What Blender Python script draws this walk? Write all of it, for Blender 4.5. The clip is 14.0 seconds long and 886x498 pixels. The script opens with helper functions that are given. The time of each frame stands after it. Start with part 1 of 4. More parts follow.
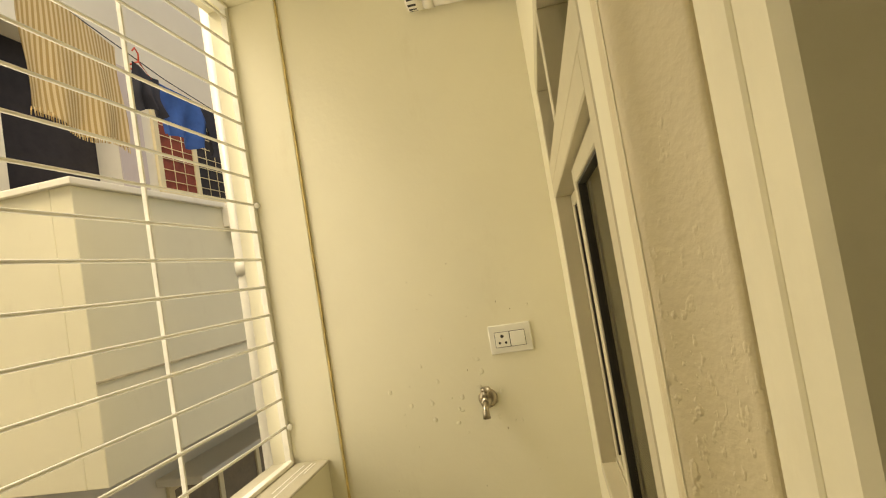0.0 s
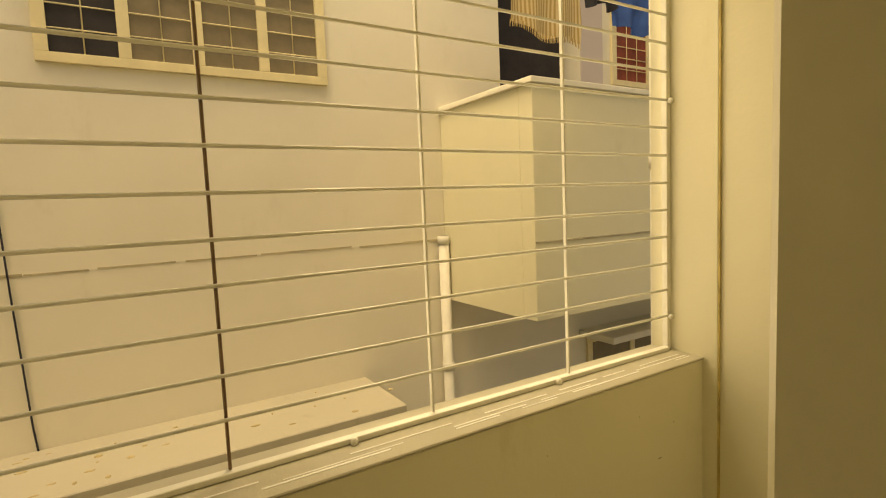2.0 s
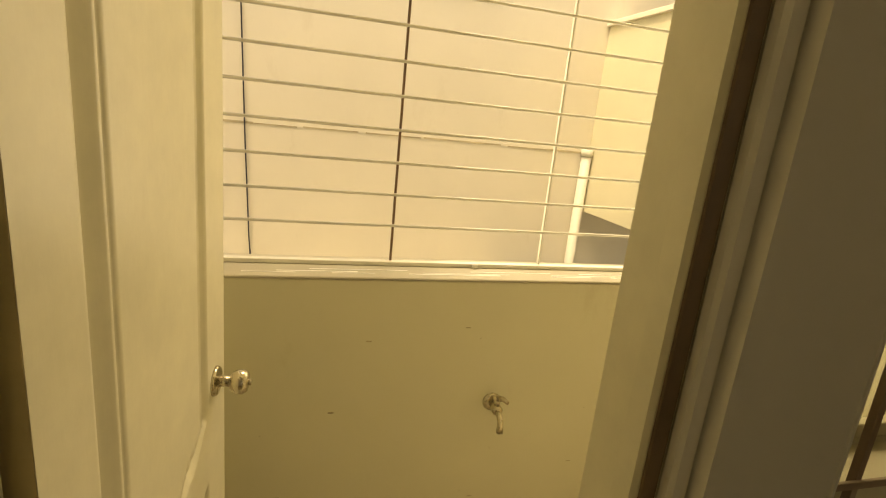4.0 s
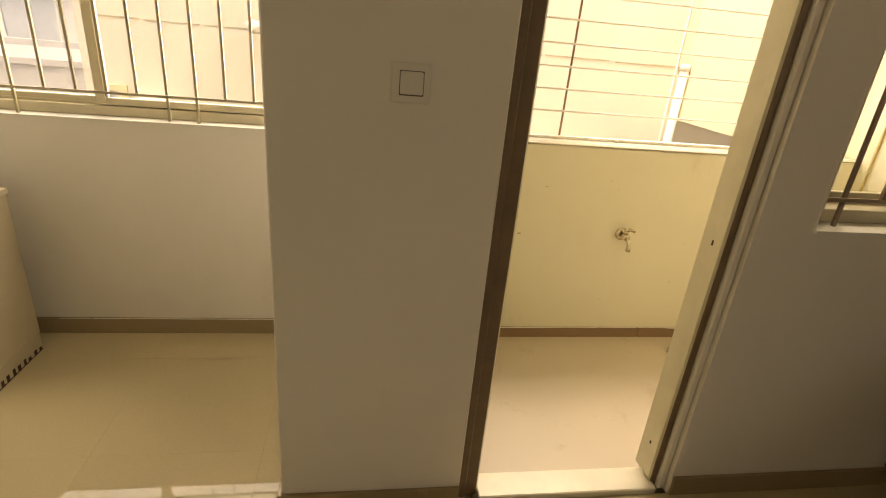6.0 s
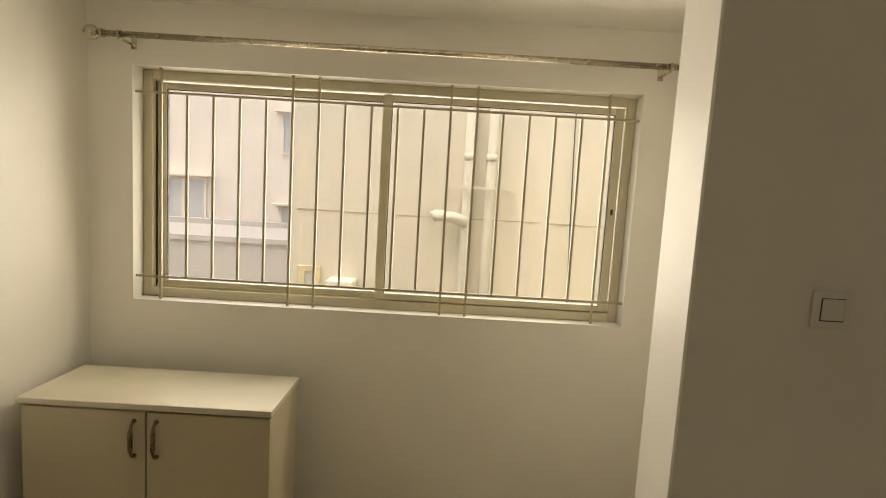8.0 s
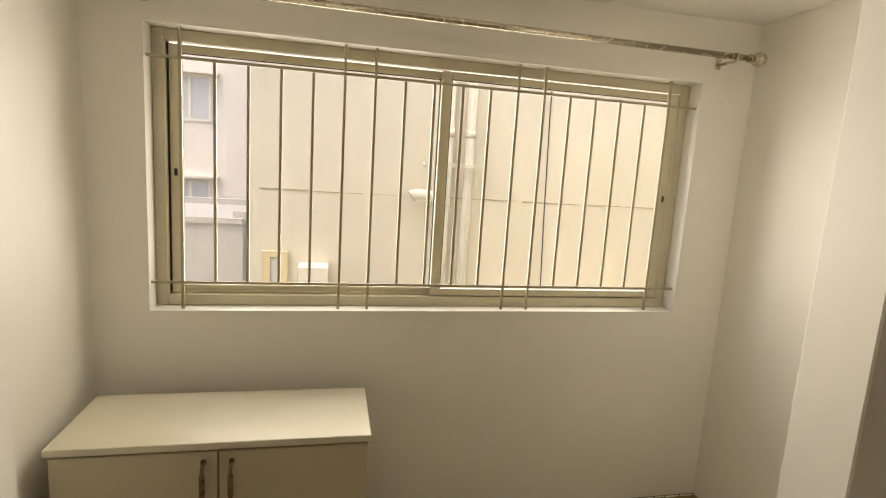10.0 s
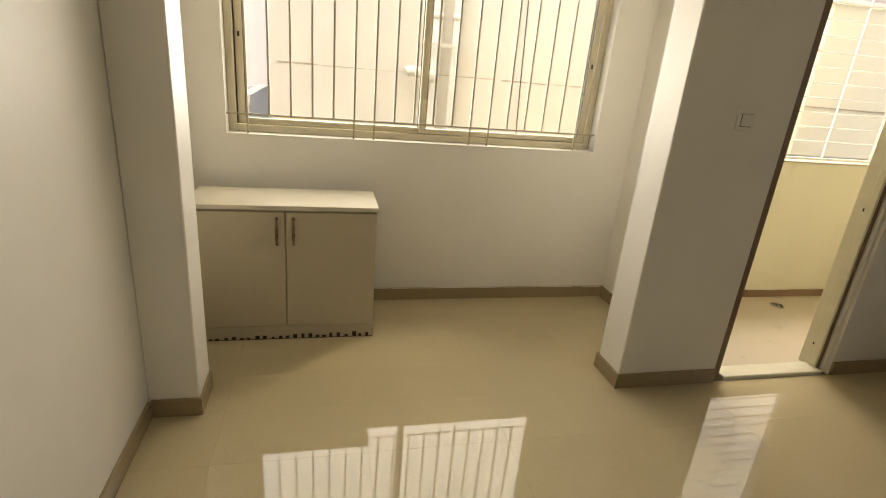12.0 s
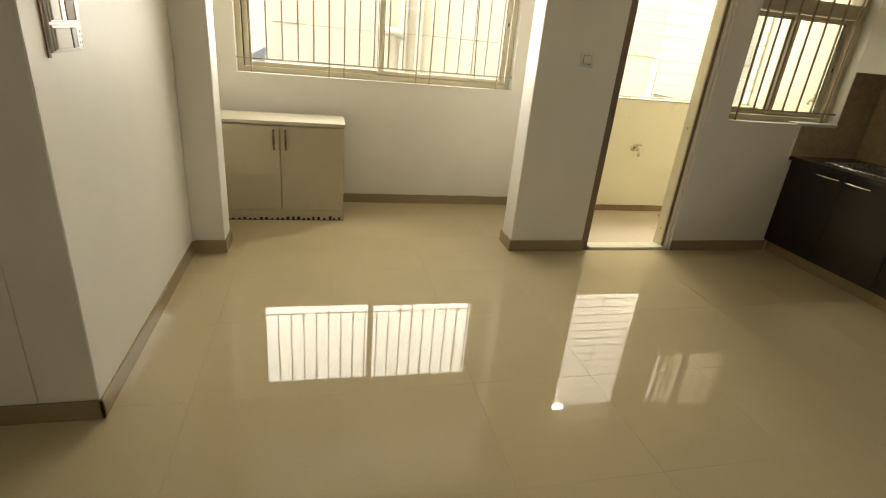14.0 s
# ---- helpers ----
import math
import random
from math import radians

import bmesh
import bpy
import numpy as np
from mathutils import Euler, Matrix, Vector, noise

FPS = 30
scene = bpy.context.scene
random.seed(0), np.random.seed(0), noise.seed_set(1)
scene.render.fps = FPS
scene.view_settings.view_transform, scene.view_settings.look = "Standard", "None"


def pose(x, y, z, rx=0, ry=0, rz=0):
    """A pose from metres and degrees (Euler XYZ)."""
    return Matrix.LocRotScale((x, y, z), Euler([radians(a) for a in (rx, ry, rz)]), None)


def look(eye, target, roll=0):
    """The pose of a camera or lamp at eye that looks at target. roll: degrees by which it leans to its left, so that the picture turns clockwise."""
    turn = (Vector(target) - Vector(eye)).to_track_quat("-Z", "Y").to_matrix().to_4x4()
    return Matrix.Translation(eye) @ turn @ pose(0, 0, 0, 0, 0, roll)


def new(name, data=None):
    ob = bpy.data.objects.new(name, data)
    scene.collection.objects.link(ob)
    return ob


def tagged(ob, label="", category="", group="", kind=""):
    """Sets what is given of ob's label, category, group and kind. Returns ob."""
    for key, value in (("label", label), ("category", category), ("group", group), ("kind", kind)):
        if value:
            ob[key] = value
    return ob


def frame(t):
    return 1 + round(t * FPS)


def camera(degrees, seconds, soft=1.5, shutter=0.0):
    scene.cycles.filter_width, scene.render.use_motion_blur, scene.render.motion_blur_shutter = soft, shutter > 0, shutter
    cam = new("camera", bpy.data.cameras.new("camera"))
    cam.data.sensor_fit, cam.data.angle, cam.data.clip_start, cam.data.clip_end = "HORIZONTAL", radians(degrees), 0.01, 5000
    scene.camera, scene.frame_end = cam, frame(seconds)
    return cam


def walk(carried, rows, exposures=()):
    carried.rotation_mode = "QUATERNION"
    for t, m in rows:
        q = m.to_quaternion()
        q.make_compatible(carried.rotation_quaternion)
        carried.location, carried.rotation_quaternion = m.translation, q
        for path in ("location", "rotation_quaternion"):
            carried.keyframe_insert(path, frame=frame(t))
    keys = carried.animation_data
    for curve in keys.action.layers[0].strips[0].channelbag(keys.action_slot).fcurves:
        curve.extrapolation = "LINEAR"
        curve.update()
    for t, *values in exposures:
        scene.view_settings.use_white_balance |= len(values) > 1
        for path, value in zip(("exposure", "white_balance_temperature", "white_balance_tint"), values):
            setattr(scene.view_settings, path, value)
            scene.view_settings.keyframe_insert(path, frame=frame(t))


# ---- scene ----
cam = camera(81.6, 14.0, soft=1.1)
PATH = [
    (0, (1.081, 0.275, 1.646), (3.046, 0.632, 1.739), -9.3),
    (0.5, (1.077, 0.25, 1.667), (3.026, 0.658, 1.861), -10.1),
    (1, (1.073, 0.243, 1.636), (2.914, 1.021, 1.709), -6.3),
    (1.5, (1.065, 0.167, 1.635), (2.576, 1.474, 1.537), -4.5),
    (2, (1.061, 0.035, 1.654), (2.098, 1.737, 1.481), -2.4),
    (2.2, (1.067, -0.017, 1.666), (1.923, 1.781, 1.473), -1.6),
    (4.3, (0.882, -0.464, 1.495), (1.411, 1.375, 0.911), 6.4),
    (4.5, (0.85, -0.532, 1.471), (1.406, 1.276, 0.822), 7.2),
    (5, (0.76, -0.798, 1.468), (1.359, 0.949, 0.699), 7.2),
    (5.5, (0.566, -1.021, 1.467), (1.118, 0.716, 0.643), 6.7),
    (6, (0.236, -1.257, 1.476), (0.544, 0.564, 0.709), 5.3),
    (6.5, (-0.013, -1.362, 1.539), (0.044, 0.55, 0.954), 5.0),
    (7, (-0.222, -1.29, 1.577), (-0.316, 0.666, 1.17), 3.6),
    (7.5, (-0.393, -1.247, 1.592), (-0.49, 0.734, 1.334), 2.8),
    (7.7, (-0.48, -1.241, 1.581), (-0.543, 0.747, 1.372), 2.9),
    (9.8, (-1.257, -0.962, 1.624), (-0.857, 0.984, 1.389), 3.9),
    (10, (-1.337, -0.969, 1.622), (-0.907, 0.96, 1.319), 3.6),
    (10.5, (-1.445, -1.057, 1.554), (-0.941, 0.809, 1.04), 4.4),
    (11, (-1.465, -1.284, 1.474), (-0.954, 0.56, 0.89), 4.6),
    (11.5, (-1.437, -1.633, 1.463), (-0.982, 0.201, 0.809), 4.8),
    (12, (-1.471, -1.982, 1.48), (-1.015, -0.154, 0.81), 5.1),
    (12.5, (-1.483, -2.314, 1.482), (-1.038, -0.493, 0.786), 5.6),
    (13, (-1.39, -2.666, 1.467), (-1.008, -0.839, 0.747), 5.8),
    (13.5, (-1.309, -2.995, 1.483), (-0.916, -1.181, 0.738), 5.7),
    (14, (-1.366, -3.305, 1.45), (-0.904, -1.52, 0.674), 5.5),
]
walk(cam, [(t, look(eye, target, roll)) for t, eye, target, roll in PATH],
     exposures=[(0, 1.22, 8500, 8), (1, 1.12, 8600, 6), (2.2, 0.88, 13600, 8), (4.5, 1.85, 11200, 10), (5.5, 2.3, 10200, 22), (6, 2.35, 8600, 20), (6.5, 1.9, 8000, 16), (7.5, 1.88, 7700, 15), (10, 2.0, 7100, 17), (11, 2.1, 7200, 16), (12, 2.33, 7100, 16), (14, 2.65, 7000, 12)])

# ---- world, sun ----
world = bpy.data.worlds.new("world")
scene.world = world
world.use_nodes = True
wn = world.node_tree.nodes
sky = wn.new("ShaderNodeTexSky")
sky.sky_type = "NISHITA"
sky.sun_disc = False
sky.sun_elevation = radians(63)
sky.sun_rotation = radians(231)
sky.dust_density = 4.0
world.node_tree.links.new(sky.outputs[0], wn["Background"].inputs[0])
wn["Background"].inputs[1].default_value = 0.07

sun_data = bpy.data.lights.new("sun", "SUN")
sun_data.energy = 0.26
sun_data.angle = radians(24)
sun_data.color = (1.0, 0.97, 0.91)
sun = new("sun", sun_data)
sun.matrix_world = look((-4.0, -3.2, 10), (0, 0, 0))


def area_lamp(name, place, aim, width, height, watts, spread, colour=(1.0, 0.95, 0.84)):
    """Added area lamp: stands in for sky light at an opening, or fills the room."""
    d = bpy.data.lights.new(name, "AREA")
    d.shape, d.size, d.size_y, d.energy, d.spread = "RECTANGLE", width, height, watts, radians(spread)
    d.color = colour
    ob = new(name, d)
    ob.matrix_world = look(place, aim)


area_lamp("sky_light_alcove", ((-1.996 + 0.245) / 2, 1.262, 1.55), (-0.8755, 0.0, 1.55), 2.16, 0.98, 8.4, 134, (1.0, 0.97, 0.91))
area_lamp("sky_light_balcony", (2.15, 3.15, 4.65), (2.0, 0.3, 1.2), 1.3, 1.9, 66, 170)
area_lamp("sky_light_grille", (2.13, 1.40, 1.92), (2.13, 0.0, 1.92), 1.42, 1.7, 4.6, 165)
# added fill lamp in an unseen opening, brightens the left wall and floor
area_lamp("fill_light_right", (2.98, -2.47, 1.68), (0.0, -2.47, 1.68), 1.4, 1.0, 0.65, 175, (1.0, 0.93, 0.80))


# ---- materials ----
def material(name, rough=0.6, metal=0.0, spec=0.5):
    m = bpy.data.materials.new(name)
    m.use_nodes = True
    b = m.node_tree.nodes["Principled BSDF"]
    b.inputs["Roughness"].default_value = rough
    b.inputs["Metallic"].default_value = metal
    b.inputs["Specular IOR Level"].default_value = spec
    return m, m.node_tree.nodes, m.node_tree.links, b


def coord(n, l, scale=(1, 1, 1)):
    tc = n.new("ShaderNodeTexCoord")
    mp = n.new("ShaderNodeMapping")
    mp.inputs["Scale"].default_value = scale
    l.new(tc.outputs["Object"], mp.inputs[0])
    return mp.outputs[0]


def noise_tex(n, l, vec, scale, detail=4.0, rough=0.55):
    t = n.new("ShaderNodeTexNoise")
    t.inputs["Scale"].default_value = scale
    t.inputs["Detail"].default_value = detail
    t.inputs["Roughness"].default_value = rough
    l.new(vec, t.inputs["Vector"])
    return t.outputs["Fac"]


def ramp(n, l, fac, stops):
    r = n.new("ShaderNodeValToRGB")
    e = r.color_ramp.elements
    while len(e) < len(stops):
        e.new(0.5)
    for el, (p, c) in zip(e, stops):
        el.position = p
        el.color = (*c, 1)
    l.new(fac, r.inputs[0])
    return r.outputs[0]


def mix(n, l, fac, a, b, kind="MIX"):
    x = n.new("ShaderNodeMix")
    x.data_type = "RGBA"
    x.blend_type = kind
    for sock, v in ((x.inputs[0], fac), (x.inputs[6], a), (x.inputs[7], b)):
        if isinstance(v, (int, float)):
            sock.default_value = v
        elif isinstance(v, tuple):
            sock.default_value = (*v, 1)
        else:
            l.new(v, sock)
    return x.outputs[2]


def bump(n, l, b, height, strength, dist):
    k = n.new("ShaderNodeBump")
    k.inputs["Strength"].default_value = strength
    k.inputs["Distance"].default_value = dist
    l.new(height, k.inputs["Height"])
    l.new(k.outputs[0], b.inputs["Normal"])


def shade(c, f):
    return tuple(min(1.0, v * f) for v in c)


def painted(name, colour, stain, rough=0.6, relief=0.3, grain=60.0, dirt=0.35, lumps=0.0):
    """Painted plaster: broad unevenness, faint dirt patches, roller grain and optional trowel lumps."""
    m, n, l, b = material(name, rough)
    v = coord(n, l)
    broad = ramp(n, l, noise_tex(n, l, v, 1.3, 5), [(0.3, shade(colour, 0.95)), (0.7, shade(colour, 1.03))])
    spots = ramp(n, l, noise_tex(n, l, coord(n, l, (1, 1, 0.45)), 5.0, 8, 0.7), [(0.60, (0, 0, 0)), (0.78, (1, 1, 1))])
    k = n.new("ShaderNodeMath")
    k.operation = "MULTIPLY"
    k.inputs[1].default_value = dirt
    l.new(spots, k.inputs[0])
    l.new(mix(n, l, k.outputs[0], broad, stain), b.inputs["Base Color"])
    fine = noise_tex(n, l, v, grain, 3)
    if lumps:
        big = noise_tex(n, l, v, 16.0, 5, 0.62)
        sharp = ramp(n, l, noise_tex(n, l, coord(n, l, (1, 1, 0.6)), 150.0, 2, 0.5), [(0.58, (0, 0, 0)), (0.74, (1, 1, 1))])
        patch = ramp(n, l, noise_tex(n, l, coord(n, l, (1, 1, 0.4)), 9.0, 4, 0.6), [(0.48, (0, 0, 0)), (0.66, (1, 1, 1))])
        sharp = mix(n, l, 1.0, sharp, patch, "MULTIPLY")
        h = mix(n, l, 0.25, big, fine)
        h = mix(n, l, lumps, h, sharp, "ADD")
        bump(n, l, b, h, relief, 0.007)
    else:
        soft = noise_tex(n, l, v, 7.0, 3)
        bump(n, l, b, mix(n, l, 0.35, soft, fine), relief, 0.004)
    return m


def enamel(name, colour, rough=0.35, vary=0.06):
    m, n, l, b = material(name, rough)
    v = coord(n, l)
    l.new(ramp(n, l, noise_tex(n, l, v, 9.0, 6, 0.65), [(0.3, shade(colour, 1 - vary)), (0.7, shade(colour, 1 + vary))]), b.inputs["Base Color"])
    bump(n, l, b, noise_tex(n, l, coord(n, l, (1, 1, 0.25)), 70.0, 3), 0.12, 0.002)
    return m


def metal(name, colour, rough=0.2):
    m, n, l, b = material(name, rough, 1.0)
    v = coord(n, l)
    l.new(ramp(n, l, noise_tex(n, l, v, 30.0, 4), [(0.35, shade(colour, 0.85)), (0.7, colour)]), b.inputs["Base Color"])
    l.new(ramp(n, l, noise_tex(n, l, v, 45.0, 3), [(0.3, (rough * 0.7,) * 3), (0.75, (rough * 1.4,) * 3)]), b.inputs["Roughness"])
    return m


def floor_tile(name, colour, rough, pieces=False):
    """Vitrified tile: cloudy tone, fine specks, polish that varies; pieces are each a little apart in tone."""
    m, n, l, b = material(name, rough, 0, 0.34)
    v = coord(n, l)
    if pieces:
        info, off = n.new("ShaderNodeObjectInfo"), n.new("ShaderNodeVectorMath")
        off.operation = "MULTIPLY_ADD"
        off.inputs[1].default_value = (1, 1, 1)
        far = n.new("ShaderNodeMath")
        far.operation = "MULTIPLY"
        far.inputs[1].default_value = 40.0
        l.new(info.outputs["Random"], far.inputs[0])
        l.new(v, off.inputs[0])
        l.new(far.outputs[0], off.inputs[2])
        v = off.outputs[0]
    c = ramp(n, l, noise_tex(n, l, v, 2.2, 6, 0.6), [(0.3, shade(colour, 0.95)), (0.72, shade(colour, 1.04))])
    speck = ramp(n, l, noise_tex(n, l, v, 120.0, 2), [(0.35, shade(colour, 0.9)), (0.6, colour)])
    l.new(mix(n, l, 0.35, c, speck), b.inputs["Base Color"])
    l.new(ramp(n, l, noise_tex(n, l, v, 3.5, 5, 0.7), [(0.35, (rough * 0.8,) * 3), (0.8, (rough * 1.7,) * 3)]), b.inputs["Roughness"])
    bump(n, l, b, noise_tex(n, l, v, 1.6, 2), 0.008, 0.004)
    return m


def glass_mat(name, tint=(1, 1, 1), gloss=0.02):
    m = bpy.data.materials.new(name)
    m.use_nodes = True
    n, l = m.node_tree.nodes, m.node_tree.links
    n.remove(n["Principled BSDF"])
    tr, gl, mx = n.new("ShaderNodeBsdfTransparent"), n.new("ShaderNodeBsdfGlossy"), n.new("ShaderNodeMixShader")
    tr.inputs[0].default_value = (*tint, 1)
    gl.inputs["Roughness"].default_value = gloss
    mx.inputs[0].default_value = 0.03
    l.new(tr.outputs[0], mx.inputs[1])
    l.new(gl.outputs[0], mx.inputs[2])
    l.new(mx.outputs[0], n["Material Output"].inputs[0])
    return m


M_ROOM = painted("room_wall_paint", (0.86, 0.828, 0.752), (0.55, 0.49, 0.38), 0.5, 0.16, 90, 0.08)
M_BALC = painted("balcony_wall_paint", (0.78, 0.75, 0.59), (0.50, 0.42, 0.24), 0.6, 0.35, 60, 0.30)
M_END = painted("balcony_end_paint", (0.80, 0.76, 0.59), (0.56, 0.47, 0.28), 0.5, 0.55, 45, 0.24)
M_REVEAL = painted("rough_reveal_plaster", (0.64, 0.56, 0.38), (0.48, 0.38, 0.22), 0.4, 0.45, 110, 0.25, 0.35)
M_CEIL = painted("ceiling_paint", (0.82, 0.80, 0.74), (0.7, 0.66, 0.56), 0.7, 0.15, 90, 0.08)
M_WHITE = painted("white_reveal_paint", (0.84, 0.82, 0.76), (0.62, 0.58, 0.48), 0.45, 0.25, 80, 0.15)
M_SILL = painted("sill_cement_paint", (0.50, 0.46, 0.36), (0.34, 0.30, 0.22), 0.7, 0.8, 150, 0.55)
# white for real paint marks and for sunlight painted on the sill
M_PAINT_SUN = enamel("white_paint_and_sun_streak", (0.88, 0.86, 0.80), 0.4)
M_FLOOR = floor_tile("polished_floor_tile", (0.56, 0.47, 0.29), 0.007, True)
M_GROUT = enamel("tile_grout", (0.55, 0.46, 0.29), 0.5, 0.1)
M_BFLOOR = painted("balcony_floor_tile", (0.56, 0.49, 0.38), (0.34, 0.25, 0.15), 0.42, 0.12, 60, 0.6)
M_SKIRT = floor_tile("skirting_tile", (0.35, 0.27, 0.155), 0.18)
M_BSKIRT = floor_tile("brown_skirting_tile", (0.26, 0.17, 0.10), 0.3)
M_CREAM = enamel("cream_door_enamel", (0.80, 0.76, 0.60), 0.3)
# brown of the door frame, also of the painted gap on the switch board
M_BROWN = enamel("brown_frame_and_gap_shade", (0.22, 0.15, 0.09), 0.45, 0.2)
M_EDGE = enamel("brown_door_edge", (0.46, 0.37, 0.20), 0.5, 0.15)
M_BLACK = enamel("black_hinge_paint", (0.02, 0.018, 0.018), 0.4, 0.5)
M_ALU = enamel("beige_powder_coat", (0.56, 0.51, 0.37), 0.4, 0.05)
M_GASKET_GAP = enamel("rubber_and_gap_shade", (0.03, 0.025, 0.02), 0.6)
M_BAR = enamel("cream_bar_enamel", (0.42, 0.37, 0.24), 0.4, 0.1)
M_BARD = enamel("brown_bar_enamel", (0.34, 0.25, 0.18), 0.4, 0.15)
M_GRILLE = enamel("white_grille_enamel", (0.82, 0.80, 0.72), 0.22, 0.08)
# brown that puts the shade of a backlit post into its colour
M_POST_SHADE = enamel("unlit_post_brown", (0.20, 0.12, 0.07), 0.5, 0.3)
M_CHROME = metal("chrome", (0.82, 0.80, 0.76), 0.12)
M_STEEL = metal("brushed_steel", (0.62, 0.60, 0.56), 0.28)
M_NICKEL = metal("satin_nickel", (0.66, 0.60, 0.48), 0.24)
M_BRONZE = metal("bronze_handle", (0.25, 0.18, 0.12), 0.3)
M_CAB = enamel("cabinet_laminate", (0.54, 0.47, 0.33), 0.38, 0.03)
M_CABTOP = enamel("cabinet_top_laminate", (0.64, 0.59, 0.46), 0.35, 0.03)
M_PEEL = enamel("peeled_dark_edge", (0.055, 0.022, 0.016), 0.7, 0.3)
M_KITCH = enamel("dark_kitchen_laminate", (0.016, 0.010, 0.010), 0.28, 0.2)
M_KWHITE = enamel("pale_kitchen_laminate", (0.66, 0.63, 0.55), 0.15, 0.03)
M_GRANITE = floor_tile("black_granite", (0.022, 0.020, 0.020), 0.08)
M_PLATE = enamel("white_switch_plastic", (0.80, 0.78, 0.70), 0.3, 0.02)
M_HOLE = enamel("dark_socket_hole", (0.02, 0.018, 0.015), 0.6)
M_PVC = enamel("white_pvc", (0.80, 0.77, 0.68), 0.35, 0.05)
M_STAIN = enamel("brown_joint_stain", (0.54, 0.42, 0.18), 0.8, 0.35)
M_GRIME = enamel("grime", (0.46, 0.40, 0.27), 0.85, 0.3)
M_NPIPE = enamel("painted_pipe", (0.70, 0.675, 0.585), 0.5, 0.08)
M_GLASS = glass_mat("window_glass", (0.97, 0.98, 0.96))
# near-black that stands for unlit rooms behind openings and panes
M_DARK = enamel("unlit_interior_dark", (0.025, 0.02, 0.022), 0.8, 0.3)
M_NWALL = painted("neighbour_wall_paint", (0.72, 0.68, 0.57), (0.45, 0.38, 0.24), 0.75, 0.3, 25, 0.22)
M_NTRIM = painted("neighbour_trim_paint", (0.82, 0.78, 0.66), (0.5, 0.44, 0.3), 0.7, 0.3, 25, 0.3)
M_NFRAME = enamel("yellow_window_frame_paint", (0.70, 0.61, 0.38), 0.45, 0.08)
M_TAP = metal("dull_chrome", (0.42, 0.37, 0.29), 0.34)
M_NBLOCK = painted("neighbour_balcony_paint", (0.74, 0.70, 0.51), (0.45, 0.38, 0.24), 0.75, 0.3, 25, 0.22)
M_PINK = painted("peach_wall_paint", (0.86, 0.79, 0.70), (0.55, 0.44, 0.34), 0.8, 0.2, 20, 0.2)
M_GREY = painted("weathered_concrete", (0.52, 0.50, 0.46), (0.20, 0.18, 0.16), 0.85, 0.5, 20, 0.75)
M_GROUND = painted("ground_earth", (0.40, 0.36, 0.29), (0.18, 0.16, 0.12), 0.9, 0.6, 8, 0.5)
M_RED = enamel("red_curtain_cloth", (0.24, 0.05, 0.03), 0.8, 0.3)
M_BLUE = enamel("blue_cloth", (0.03, 0.10, 0.33), 0.85, 0.25)
M_NAVY = enamel("dark_cloth", (0.025, 0.025, 0.035), 0.85, 0.3)
# outdoor glare is put into the pale grey of these panes
M_FARPANE = enamel("glare_paled_pane", (0.60, 0.61, 0.60), 0.3, 0.08)
M_MESH = enamel("window_net", (0.20, 0.16, 0.10), 0.7, 0.15)
M_LILAC = painted("lilac_jamb_paint", (0.55, 0.48, 0.46), (0.4, 0.34, 0.3), 0.7, 0.2, 25, 0.2)
M_ORANGE = enamel("red_plastic", (0.6, 0.08, 0.03), 0.4)


def speckled(name):
    m, n, l, b = material(name, 0.3)
    v = coord(n, l)
    vo = n.new("ShaderNodeTexVoronoi")
    vo.inputs["Scale"].default_value = 130.0
    l.new(v, vo.inputs["Vector"])
    c1 = ramp(n, l, vo.outputs["Distance"], [(0.1, (0.26, 0.19, 0.11)), (0.6, (0.50, 0.40, 0.26))])
    c2 = ramp(n, l, noise_tex(n, l, v, 18.0, 5), [(0.35, (0.32, 0.25, 0.15)), (0.7, (0.54, 0.44, 0.29))])
    l.new(mix(n, l, 0.5, c1, c2), b.inputs["Base Color"])
    return m


def striped(name):
    m, n, l, b = material(name, 0.9)
    w = n.new("ShaderNodeTexWave")
    w.wave_type, w.bands_direction = "BANDS", "X"
    w.inputs["Scale"].default_value = 13.0
    w.inputs["Distortion"].default_value = 0.6
    l.new(coord(n, l, (1, 0, 0)), w.inputs["Vector"])
    l.new(ramp(n, l, w.outputs["Fac"], [(0.30, (0.66, 0.54, 0.32)), (0.70, (0.44, 0.30, 0.12))]), b.inputs["Base Color"])
    bump(n, l, b, noise_tex(n, l, coord(n, l), 160.0, 3), 0.5, 0.004)
    return m


M_TILE = speckled("speckled_backsplash_tile")
M_TOWEL = striped("striped_towel_cloth")


# ---- mesh helpers ----
def box(bm, x0, x1, y0, y1, z0, z1, bevel=0.0, seg=1):
    vs = bmesh.ops.create_cube(bm, size=1.0)["verts"]
    for v in vs:
        v.co = ((x0 + x1) / 2 + v.co.x * (x1 - x0), (y0 + y1) / 2 + v.co.y * (y1 - y0), (z0 + z1) / 2 + v.co.z * (z1 - z0))
    if bevel:
        es = {e for v in vs for e in v.link_edges}
        bmesh.ops.bevel(bm, geom=list(es), offset=bevel, segments=seg, profile=0.6, affect="EDGES")


